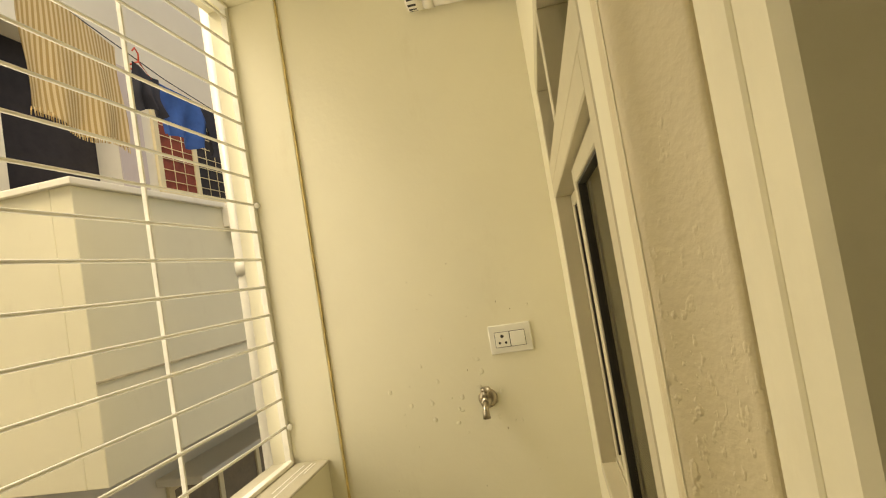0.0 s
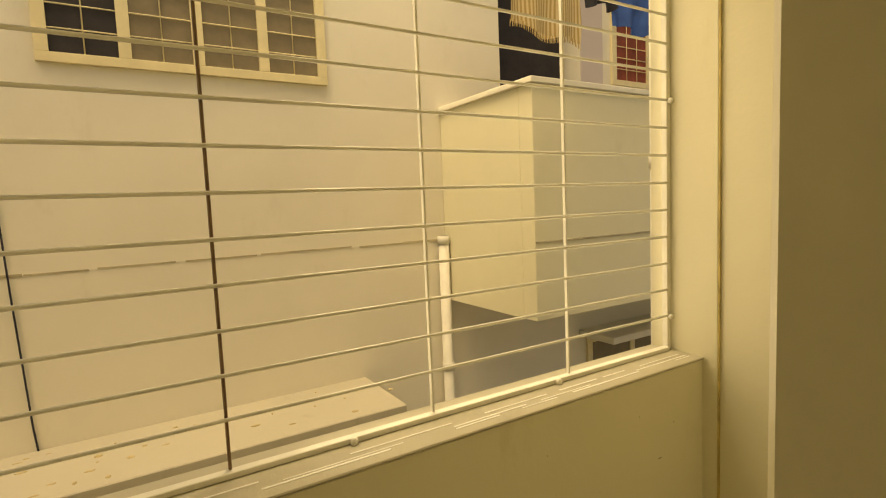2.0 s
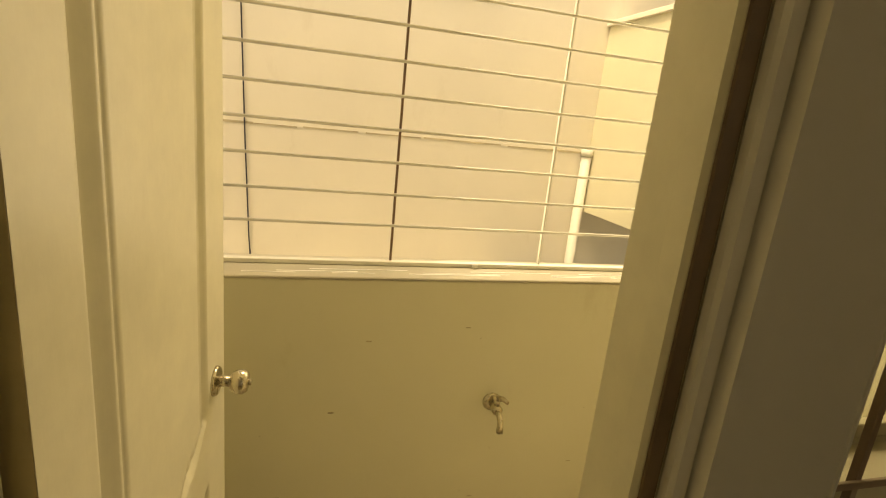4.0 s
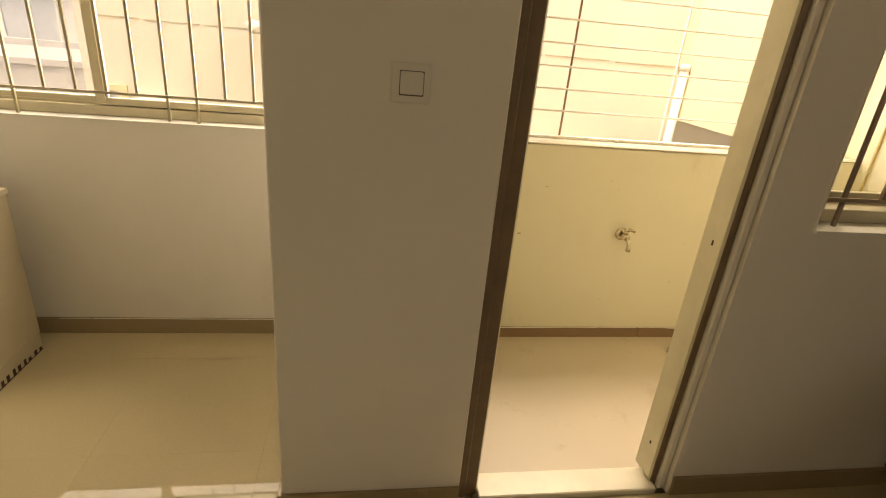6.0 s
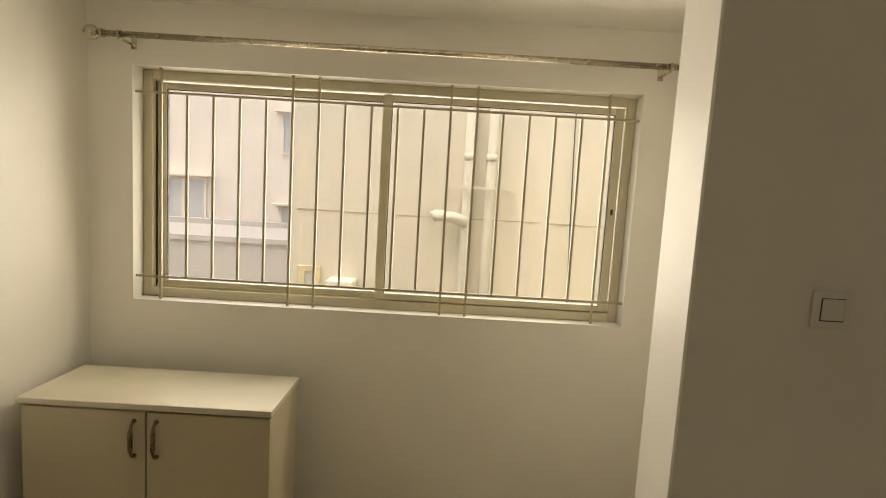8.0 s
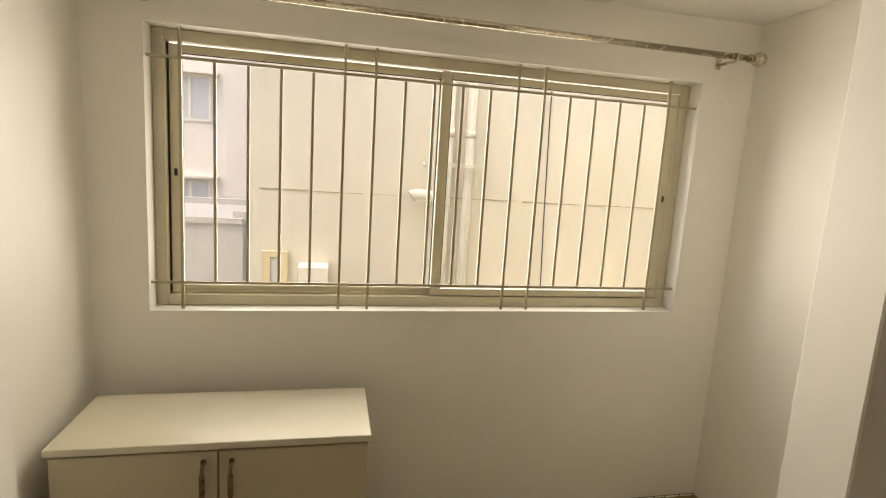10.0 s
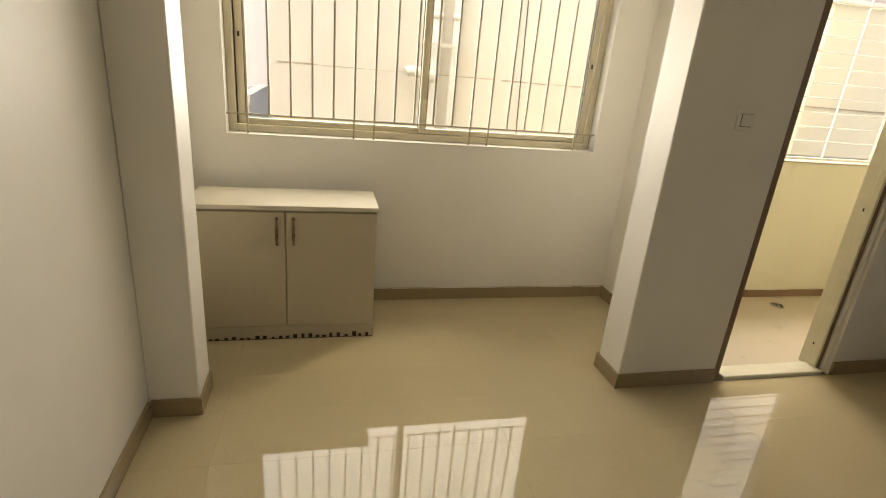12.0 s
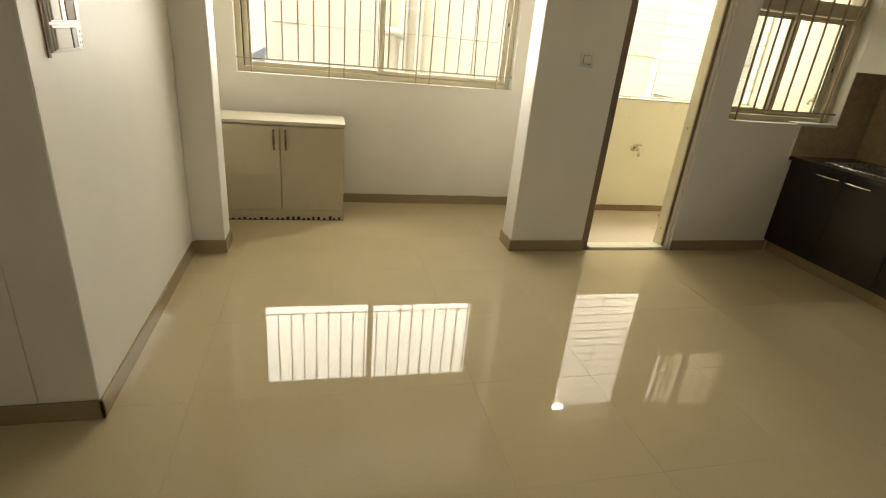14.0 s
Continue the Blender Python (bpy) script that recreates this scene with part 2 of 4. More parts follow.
def tube(bm, pts, r, seg=10, cap=True):
    """A round rod along a line of points; r may be one radius or one for each point."""
    pts = [Vector(p) for p in pts]
    rs = r if isinstance(r, (list, tuple)) else [r] * len(pts)
    rings, up = [], None
    for i, p in enumerate(pts):
        d = (pts[min(i + 1, len(pts) - 1)] - pts[max(i - 1, 0)]).normalized()
        if up is None:
            up = Vector((0, 0, 1)) if abs(d.z) < 0.9 else Vector((1, 0, 0))
        side = d.cross(up).normalized()
        up = side.cross(d).normalized()
        rings.append([bm.verts.new(p + (side * math.cos(a) + up * math.sin(a)) * rs[i]) for a in (2 * math.pi * k / seg for k in range(seg))])
    for a, b in zip(rings, rings[1:]):
        for k in range(seg):
            f = bm.faces.new((a[k], a[(k + 1) % seg], b[(k + 1) % seg], b[k]))
            f.smooth = True
    if cap:
        bm.faces.new(list(reversed(rings[0])))
        bm.faces.new(rings[-1])


def ball(bm, c, r, u=14, v=10, squash=(1, 1, 1)):
    vs = bmesh.ops.create_uvsphere(bm, u_segments=u, v_segments=v, radius=r)["verts"]
    for w in vs:
        w.co = Vector((w.co.x * squash[0], w.co.y * squash[1], w.co.z * squash[2])) + Vector(c)
        for f in w.link_faces:
            f.smooth = True


def finish(name, bm, mat):
    bmesh.ops.recalc_face_normals(bm, faces=bm.faces)
    me = bpy.data.meshes.new(name)
    bm.to_mesh(me)
    bm.free()
    me.materials.append(mat)
    return new(name, me)


def part(name, bm, mat, parent, label=""):
    ob = finish(name, bm, mat)
    ob.parent = parent
    if parent.parent is None and parent.type == "EMPTY":
        ob.matrix_parent_inverse = parent.matrix_basis.inverted()
    if label:
        tagged(ob, label)
    return ob


def bpart(name, dims, mat, parent, label="", bevel=0.002):
    bm = bmesh.new()
    box(bm, *dims, bevel=bevel)
    return part(name, bm, mat, parent, label)


def tpart(name, pts, r, mat, parent, label="", seg=10):
    bm = bmesh.new()
    tube(bm, pts, r, seg)
    return part(name, bm, mat, parent, label)


def thing(name, loc, label, category, group="", kind=""):
    ob = new(name)
    ob.empty_display_size = 0.1
    ob.location = loc
    ob.matrix_basis = Matrix.Translation(loc)
    return tagged(ob, label, category, group, kind)


def setting(name, boxes, mat, label, category="wall", bevel=0.0, seg=1):
    bm = bmesh.new()
    for d in boxes:
        box(bm, *d, bevel=bevel, seg=seg)
    return tagged(finish(name, bm, mat), label, category, kind="structure")


# ---- the large structure ----
XL, XR, ZC, ZA = -2.17, 2.86, 2.90, 2.34
DX0, DX1 = 0.58, 1.36
KX0, KX1, KZ0, KZ1 = 1.547, 2.552, 1.032, 2.14
KT, KF = 1.841, 0.082
AX0, AX1, AZ0, AZ1 = -1.996, 0.245, 1.028, 2.074
YA, YAO, YF = 1.088, 1.30, 1.165
BZ = -0.065
RX = 1.462

FLOORS = ((-4.2, 3.09, -5.4, 0.0), (-2.37, 0.60, 0.0, YAO))
room_floor = setting("floor", [(*d, -0.15, -0.0035) for d in FLOORS], M_GROUT,
        "polished beige vitrified tile floor with mirror-like gloss", "floor")
setting("balcony_floor", [(0.60, 2.89, 0.12, 1.38, -0.2, BZ)], M_BFLOOR, "pale beige matt balcony floor with faint stains", "floor")
setting("ceiling", [(-4.2, 3.09, -5.4, 0.2, ZC, 3.1), (-2.37, 0.6, 0.2, YAO, ZC, 3.1)], M_CEIL, "plain white painted room ceiling", "ceiling")
setting("ceiling_alcove", [(-2.19, 0.5, 0.2, YA, ZA, ZA + 0.1)], M_CEIL, "low white painted ceiling over the window alcove", "ceiling")
setting("ceiling_balcony", [(0.6, 2.89, 0.2, 1.38, 2.96, 3.1)], M_BALC, "cream painted balcony ceiling", "ceiling")

setting("wall_left", [(XL - 0.2, XL, -1.55, 0.2, 0, ZC)], M_ROOM, "off-white painted room side wall", bevel=0.004)
setting("wall_corridor", [(-4.2, XL - 0.2, -1.55, -1.35, 0, ZC)], M_ROOM, "off-white painted corridor wall")
setting("wall_corridor_end", [(-4.4, -4.2, -5.4, -1.35, 0, ZC)], M_ROOM, "off-white painted corridor end wall")
setting("wall_back", [(-4.4, 3.09, -5.6, -5.4, 0, ZC)], M_ROOM, "off-white painted wall opposite the windows")
# the gap in this wall is unseen, added for the fill lamp
setting("wall_right", [(XR, 3.09, -1.75, 0.2, 0, ZC), (XR, 3.09, -5.4, -3.2, 0, ZC), (XR, 3.09, -3.2, -1.75, 0, 1.15), (XR, 3.09, -3.2, -1.75, 2.2, ZC)], M_ROOM,
        "off-white painted kitchen side wall")
setting("pier_left", [(XL, -1.974, 0.0, 0.2, 0, ZC)], M_ROOM, "off-white painted pier at the alcove", "pier", 0.005)
setting("pier_right", [(0.0, DX0, 0.0, 0.2, 0, ZC)], M_ROOM, "off-white painted pier beside the balcony door", "pier", 0.005)
setting("wall_alcove_header", [(-1.974, 0.0, 0.0, 0.2, ZA, ZC)], M_ROOM, "off-white painted beam over the alcove")
setting("wall_alcove_left", [(-2.37, -2.19, 0.2, YAO, 0, ZC)], M_ROOM, "off-white painted alcove side wall")
setting("wall_alcove_right", [(0.50, 0.598, 0.2, YAO, 0, ZC)], M_ROOM, "off-white painted alcove side wall")
setting("wall_alcove_window", [(-2.19, AX0, YA, YAO, 0, ZC), (AX1, 0.50, YA, YAO, 0, ZC), (AX0, AX1, YA, YAO, 0, AZ0), (AX0, AX1, YA, YAO, AZ1, ZC)],
        M_ROOM, "off-white painted wall round the wide alcove window")
setting("wall_kitchen", [(DX0, DX1, 0.0, 0.2, 2.12, ZC), (DX1, RX, 0.0, 0.0945, 0, ZC), (RX, KX0, 0.0, 0.196, 0, ZC), (KX0, KX1, 0.0, 0.2, 0, KZ0),
                         (KX0, KX1, 0.0, 0.2, KZ1, ZC), (KX1, XR, 0.0, 0.2, 0, ZC)], M_ROOM, "off-white painted wall with balcony door and kitchen window")
setting("wall_kitchen_outside", [(RX, KX0, 0.196, 0.204, BZ, 2.96), (KX0, KX1, 0.2, 0.204, BZ, KZ0), (KX0, KX1, 0.2, 0.204, KZ1, 2.96), (KX1, 2.89, 0.2, 0.204, BZ, 2.96),
                                 (0.598, RX, 0.2, 0.204, 2.12, 2.96)],
        M_END, "cream painted outer face of the kitchen wall")


def splayed_reveal():
    """Plaster reveal beside the door frame, its outer corner rounded by hand."""
    bm = bmesh.new()
    rim = [(1.4055, 0.112), (1.4055, 0.163), (1.412, 0.1660), (1.424, 0.1730), (1.438, 0.1820), (1.449, 0.1915), (1.456, 0.1990), (1.463, 0.2040), (1.472, 0.2055), (1.480, 0.2055), (1.480, 0.197), (RX - 0.001, 0.195), (RX - 0.001, 0.112)]
    rows = []
    for k in range(45):
        z = BZ + (2.12 - BZ) * k / 44
        w = 0.0016 * math.sin(5.1 * z + 0.6) + 0.0009 * math.sin(17.0 * z)
        rows.append([bm.verts.new((x + (w if 2 <= i < 7 else 0.0), y, z)) for i, (x, y) in enumerate(rim)])
    n = len(rim)
    for a, b in zip(rows, rows[1:]):
        for i in range(n):
            bm.faces.new((a[i], a[(i + 1) % n], b[(i + 1) % n], b[i])).smooth = 1 <= i < 8
    bm.faces.new(rows[0][::-1])
    bm.faces.new(rows[-1])
    box(bm, DX0, 0.610, 0.128, 0.203, BZ, 2.12, 0.005, 3)
    tagged(finish("door_reveal", bm, M_REVEAL), "rough trowelled cream plaster door reveal", "wall", kind="structure")


splayed_reveal()
setting("wall_balcony_end", [(2.89, 3.09, 0.2, 1.38, -0.2, 3.1)], M_END, "cream painted balcony end wall with faint blisters")
setting("column_balcony", [(2.880, 2.8895, 1.10, 1.38, BZ, 2.96)], M_END, "cream painted column face beside the grille", "column", 0.003)
setting("joint_stain", [(2.8805, 2.8898, 1.094, 1.0995, BZ, 2.96)], M_STAIN, "brown stained joint down the balcony corner", "joint")
setting("parapet", [(0.60, 2.880, 1.155, 1.38, -0.2, 1.028)], M_BALC, "yellow-cream painted balcony parapet wall with small scuffs", "parapet", 0.004)
setting("parapet_sill", [(0.60, 2.880, 1.150, 1.385, 1.028, 1.037)], M_SILL, "rough cement sill of the parapet", "sill", 0.003)
setting("balcony_beam", [(0.60, 2.880, 1.155, 1.38, 2.80, 2.96)], M_END, "cream painted beam over the balcony grille", "beam", 0.004)
setting("wall_balcony_left", [(0.598, 0.602, 0.204, 1.15, BZ, 2.96)], M_BALC, "yellow-cream painted balcony side wall")

# white-painted window reveals, a few millimetres proud of the opening
setting("window_reveal_alcove", [(AX0, AX0 + 0.004, YA - 0.003, YF, AZ0, AZ1), (AX1 - 0.004, AX1, YA - 0.003, YF, AZ0, AZ1),
                                 (AX0 + 0.004, AX1 - 0.004, YA - 0.003, YF, AZ0, AZ0 + 0.005), (AX0 + 0.004, AX1 - 0.004, YA - 0.003, YF, AZ1 - 0.004, AZ1)],
        M_WHITE, "white painted reveal of the alcove window", "reveal")
setting("window_reveal_kitchen", [(KX0, KX0 + 0.004, -0.003, KF, KZ0, KZ1), (KX1 - 0.004, KX1, -0.003, KF, KZ0, KZ1),
                                  (KX0 + 0.004, KX1 - 0.004, -0.008, KF, KZ0, KZ0 + 0.008), (KX0 + 0.004, KX1 - 0.004, -0.003, KF, KZ1 - 0.004, KZ1)],
        M_WHITE, "cream painted reveal and sill of the kitchen window", "reveal")

setting("sill_ledge", [(2.165, KX1 - 0.005, -0.020, 0.074, 1.0405, 1.056)], M_WHITE, "raised cream ledge on the kitchen sill", "sill", 0.006, 2)

BH = 0.082
setting("baseboard", [(XL, XL + 0.012, -1.562, -0.012, 0, BH), (XL - 0.2, XL + 0.012, -1.562, -1.55, 0, BH), (-4.2, XL - 0.2, -1.562, -1.55, 0, BH),
                      (XL + 0.012, -1.962, -0.012, 0.0, 0, BH), (-1.974, -1.962, 0.0, 0.2, 0, BH),
                      (-2.19, -2.178, 0.2, YA - 0.012, 0, BH), (-2.19, 0.5, YA - 0.012, YA, 0, BH), (0.488, 0.5, 0.212, YA - 0.012, 0, BH),
                      (-0.012, 0.5, 0.2, 0.212, 0, BH), (-0.012, 0.0, -0.012, 0.2, 0, BH), (0.0, DX0 - 0.002, -0.012, 0.0, 0, BH),
                      (DX1 + 0.006, 2.27, -0.012, 0.0, 0, BH)], M_SKIRT, "brown-beige glossy tile skirting", "skirting", 0.0015)
setting("baseboard_balcony", [(0.602, 1.838, 1.145, 1.155, BZ, 0.0), (1.842, 2.889, 1.145, 1.155, BZ, 0.0), (2.88, 2.89, 0.214, 1.145, BZ, 0.0),
                              (RX, 2.88, 0.204, 0.214, BZ, 0.0), (1.424, 1.4505, 0.155, 0.206, BZ, 0.028)], M_BSKIRT, "brown tile skirting round the balcony", "skirting", 0.0015)

# sunlight streaks along the sill, painted as thin white strips
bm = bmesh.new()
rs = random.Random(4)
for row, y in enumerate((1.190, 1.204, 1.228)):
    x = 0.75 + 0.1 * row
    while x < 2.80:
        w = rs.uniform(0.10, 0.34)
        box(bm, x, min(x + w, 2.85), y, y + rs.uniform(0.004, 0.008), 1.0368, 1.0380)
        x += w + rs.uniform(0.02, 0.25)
tagged(finish("sun_streak", bm, M_PAINT_SUN), "sunlight streaks painted white on the cement sill", "paint", kind="stuff")

# uneven white paint along the top of the skirting
bm = bmesh.new()
rs = random.Random(6)
for x0, x1, y0, y1, top in ((-1.18, 0.487, YA - 0.0135, YA - 0.0115, BH), (0.62, 2.86, 1.1435, 1.1455, 0.0)):
    x = x0
    while x < x1 - 0.02:
        w = rs.uniform(0.03, 0.12)
        box(bm, x, min(x + w, x1), y0, y1, top - rs.choice((0.001, 0.001, 0.002, 0.004)), top + rs.uniform(0.0015, 0.0025))
        x += w + rs.choice((0.0, 0.0, 0.0, 0.01))
tagged(finish("paint_line", bm, M_PAINT_SUN), "uneven white paint line along the skirting top", "paint", kind="stuff")


def scatter(name, label, category, seed, count, mat, spot, size):
    """Small marks with a shape of their own on a wall: spot gives a random place, size the half extents."""
    r = random.Random(seed)
    bm = bmesh.new()
    for k in range(count):
        sx, sy, sz = size(r)
        ball(bm, spot(r), 1.0, 7, 5, (sx, sy, sz))
    tagged(finish(name, bm, mat), label, category, kind="stuff")


scatter("paint_blister", "raised paint blisters round the wall tap", "blister", 5, 34, M_END,
        lambda r: (2.8895, r.gauss(0.60, 0.12), r.gauss(1.16, 0.16)), lambda r: (0.0004, r.uniform(0.003, 0.009), r.uniform(0.003, 0.010)))
scatter("wall_scuff", "small brown scuff marks on the parapet", "scuff", 8, 26, M_GRIME,
        lambda r: (r.uniform(0.75, 2.8), 1.1545, r.uniform(0.02, 0.98)), lambda r: (r.choice((0.0015, 0.002, 0.003, 0.011)), 0.0009, r.uniform(0.001, 0.004)))
scatter("wall_chip", "tiny dark chips on the balcony end wall", "chip", 9, 26, M_GRIME,
        lambda r: (2.8895, r.uniform(0.3, 1.05), r.uniform(0.1, 1.7)), lambda r: (0.0008, r.uniform(0.001, 0.003), r.uniform(0.001, 0.005)))
scatter("floor_stain", "thin brown dirt stains on the balcony floor", "stain", 10, 40, M_GRIME,
        lambda r: (r.uniform(0.9, 2.8), r.uniform(0.35, 1.1), BZ), lambda r: (r.uniform(0.002, 0.009), r.uniform(0.002, 0.006), 0.0007))


# ---- balcony grille ----
def balcony_grille():
    g = thing("balcony_grille", (1.75, 1.295, 1.037), "white enamelled steel balcony grille of posts and rods", "grille")
    y = 1.295
    for x in (0.665, 1.220, 1.777, 2.325):
        # these posts take a brown colour for their unlit side
        darkened = x < 1.5
        bpart("post", (x - 0.0035, x + 0.0035, y + 0.004, y + 0.018, 1.05, 2.79), M_POST_SHADE if darkened else M_GRILLE, g, "flat post coloured brown for its unlit side" if darkened else "", 0.001)
    bpart("end_post", (2.858, 2.880, y - 0.004, y + 0.02, 1.037, 2.80), M_GRILLE, g, bevel=0.0015)
    for k in range(16):
        z = 1.175 + 0.1053 * k
        tpart("rod", [(0.602, y, z), (2.862, y, z)], 0.0052, M_GRILLE, g, seg=8)
    bpart("bottom_rail", (0.602, 2.858, y - 0.014, y + 0.014, 1.037, 1.052), M_GRILLE, g)
    bpart("top_rail", (0.602, 2.858, y - 0.014, y + 0.014, 2.788, 2.80), M_GRILLE, g)
    for c in ((2.870, y - 0.012, 1.172), (2.870, y - 0.012, 2.014), (1.52, y - 0.02, 1.045), (2.25, y - 0.02, 1.045)):
        bm = bmesh.new()
        ball(bm, c, 0.012, 10, 8)
        part("fixing_bolt", bm, M_GRILLE, g)


balcony_grille()


# ---- balcony door ----
def door_frame():
    f = thing("door_1", (1.01, 0.05, 0.0), "cream enamelled balcony door frame with brown room-side casing", "door frame", kind="structure")
    y0, y1 = 0.040, 0.128
    bpart("jamb", (DX0, 0.655, y0, y1, 0.0, 2.12), M_CREAM, f, bevel=0.005)
    bpart("jamb", (DX1 + 0.0005, 1.405, 0.095, 0.162, BZ, 2.12), M_CREAM, f, bevel=0.002)
    jamb = bpart("jamb", (1.316, DX1, y0, 0.162, 0.0, 2.12), M_CREAM, f, bevel=0.006)
    for y, z, h in ((0.102, 0.950, 0.018), (0.104, 0.145, 0.012)):
        bpart("strike_hole", (1.3150, 1.3158, y - 0.004, y + 0.004, z - h / 2, z + h / 2), M_HOLE, jamb, "dark strike hole", 0)
    bpart("door_stop", (1.304, 1.319, y0 + 0.001, 0.085, 0.022, 2.05), M_CREAM, f, bevel=0.006)
    bpart("head", (0.655, 1.318, y0, y1, 2.05, 2.12), M_CREAM, f, bevel=0.005)
    bpart("threshold", (0.655, 1.318, 0.002, 0.108, BZ, 0.022), M_CREAM, f, "cream painted threshold strip", 0.004)
    bpart("architrave", (1.332, DX1 - 0.001, 0.018, 0.0395, 0.0, 2.12), M_ROOM, f, "wall-coloured outer frame strip", 0.005)
    for a, b in ((DX0 + 0.001, 0.649), (1.308, 1.331)):
        bpart("casing", (a, b, 0.035, 0.0395, 0.0, 2.12), M_BROWN, f, "brown frame face", 0.002)
    for a, b in ((DX0 + 0.0005, DX0 + 0.030),):
        bpart("casing_bead", (a, b, 0.020, 0.0345, 0.0, 2.12), M_BROWN, f, bevel=0.005)
    bpart("casing", (0.649, 1.308, 0.035, 0.0395, 2.06, 2.12), M_BROWN, f, bevel=0.002)


door_frame()

LEAF_W, LEAF_H, LEAF_T = 0.612, 2.02, 0.034


def panel_relief(u, z):
    """Height of the moulded face: two panels with an ogee edge facing each other."""
    s = (u - LEAF_W / 2) / (LEAF_W / 2 - 0.11)
    wave = 0.055 * math.cos(math.pi * s) + 0.012 * math.cos(3 * math.pi * s)
    best = 0.0
    for lo, hi in ((0.80 - wave, 1.90), (0.14, 0.672 - wave * 0.8 - 0.02)):
        d = min(u - 0.11, LEAF_W - 0.11 - u, z - lo, hi - z)
        if d > 0:
            if d < 0.014:
                h = -0.012 * math.sin(math.pi * d / 0.028)
            elif d < 0.045:
                h = -0.012 + 0.016 * (d - 0.014) / 0.031
            elif d < 0.056:
                h = 0.004 - 0.006 * math.sin(math.pi * (d - 0.045) / 0.011)
            else:
                h = 0.004
            best = h
    return best


def door_leaf():
    d = thing("door_leaf", (0.662, 0.136, 0.03), "cream moulded two-panel door leaf, standing open onto the balcony", "door")
    turn = Matrix.Translation((0.662, 0.136, 0.03)) @ Matrix.Rotation(radians(-8.2), 4, "Z")
    nu, nz = 130, 200
    bm = bmesh.new()
    for side in (1, -1):
        rows = []
        for j in range(nz + 1):
            z = LEAF_H * j / nz
            rows.append([bm.verts.new((side * (LEAF_T / 2 + panel_relief(LEAF_W * i / nu, z)), LEAF_W * i / nu, z)) for i in range(nu + 1)])
        for j in range(nz):
            for i in range(nu):
                bm.faces.new((rows[j][i], rows[j][i + 1], rows[j + 1][i + 1], rows[j + 1][i])).smooth = True
    bm.transform(turn)
    part("moulded_face", bm, M_CREAM, d)

    def placed(name, bm, mat, label=""):
        bm.transform(turn)
        return part(name, bm, mat, d, label)

    bm = bmesh.new()
    box(bm, -LEAF_T / 2 + 0.0005, LEAF_T / 2 - 0.0005, -0.001, 0.004, 0, LEAF_H)
    placed("hinge_edge", bm, M_EDGE, "brown wooden door edge")
    bm = bmesh.new()
    box(bm, -LEAF_T / 2 + 0.0005, LEAF_T / 2 - 0.0005, LEAF_W - 0.004, LEAF_W + 0.001, 0, LEAF_H)
    placed("lock_edge", bm, M_CREAM)
    for z in (0.20, 0.939, 1.76):
        bm = bmesh.new()
        box(bm, -LEAF_T / 2 - 0.002, LEAF_T / 2 - 0.003, -0.004, -0.001, z, z + 0.129, 0.0008)
        tube(bm, [(LEAF_T / 2 - 0.001, -0.004, z), (LEAF_T / 2 - 0.001, -0.004, z + 0.129)], 0.005, 8)
        hinge = placed("hinge", bm, M_BLACK, "black painted butt hinge")
        for x, h, w, t in ((0.004, 0.092, 0.0045, 0.026), (0.006, 0.066, 0.005, 0.016), (-0.002, 0.008, 0.009, 0.005), (0.002, 0.112, 0.003, 0.009)):
            bm = bmesh.new()
            ball(bm, (x, -0.004, z + h), 1.0, 9, 7, (w, 0.0007, t))
            bm.transform(turn)
            part("paint_chip", bm, M_PAINT_SUN, hinge, "white paint smear")
    for side in (1, -1):
        bm = bmesh.new()
        x = side * LEAF_T / 2
        y, z = LEAF_W - 0.06, 0.925
        tube(bm, [(x, y, z), (x + side * 0.006, y, z)], [0.033, 0.030], 20)
        tube(bm, [(x + side * 0.006, y, z), (x + side * 0.034, y, z)], [0.012, 0.011], 14)
        prof = [(0.030, 0.013), (0.036, 0.021), (0.046, 0.026), (0.058, 0.026), (0.066, 0.021), (0.069, 0.010)]
        tube(bm, [(x + side * a, y, z) for a, r in prof], [r for a, r in prof], 18)
        tube(bm, [(x + side * 0.069, y, z), (x + side * 0.074, y, z)], 0.007, 12)
        placed("door_knob", bm, M_NICKEL, "round satin nickel door knob")
    bm = bmesh.new()
    x = LEAF_T / 2
    box(bm, x, x + 0.004, LEAF_W - 0.075, LEAF_W - 0.035, 0.045, 0.165, 0.001)
    tube(bm, [(x + 0.010, LEAF_W - 0.055, 0.01), (x + 0.010, LEAF_W - 0.055, 0.15)], 0.005, 10)
    tube(bm, [(x + 0.010, LEAF_W - 0.055, 0.10), (x + 0.032, LEAF_W - 0.055, 0.10)], 0.004, 8)
    ball(bm, (x + 0.034, LEAF_W - 0.055, 0.10), 0.007, 8, 6)
    placed("tower_bolt", bm, M_CHROME, "small chrome tower bolt")


door_leaf()


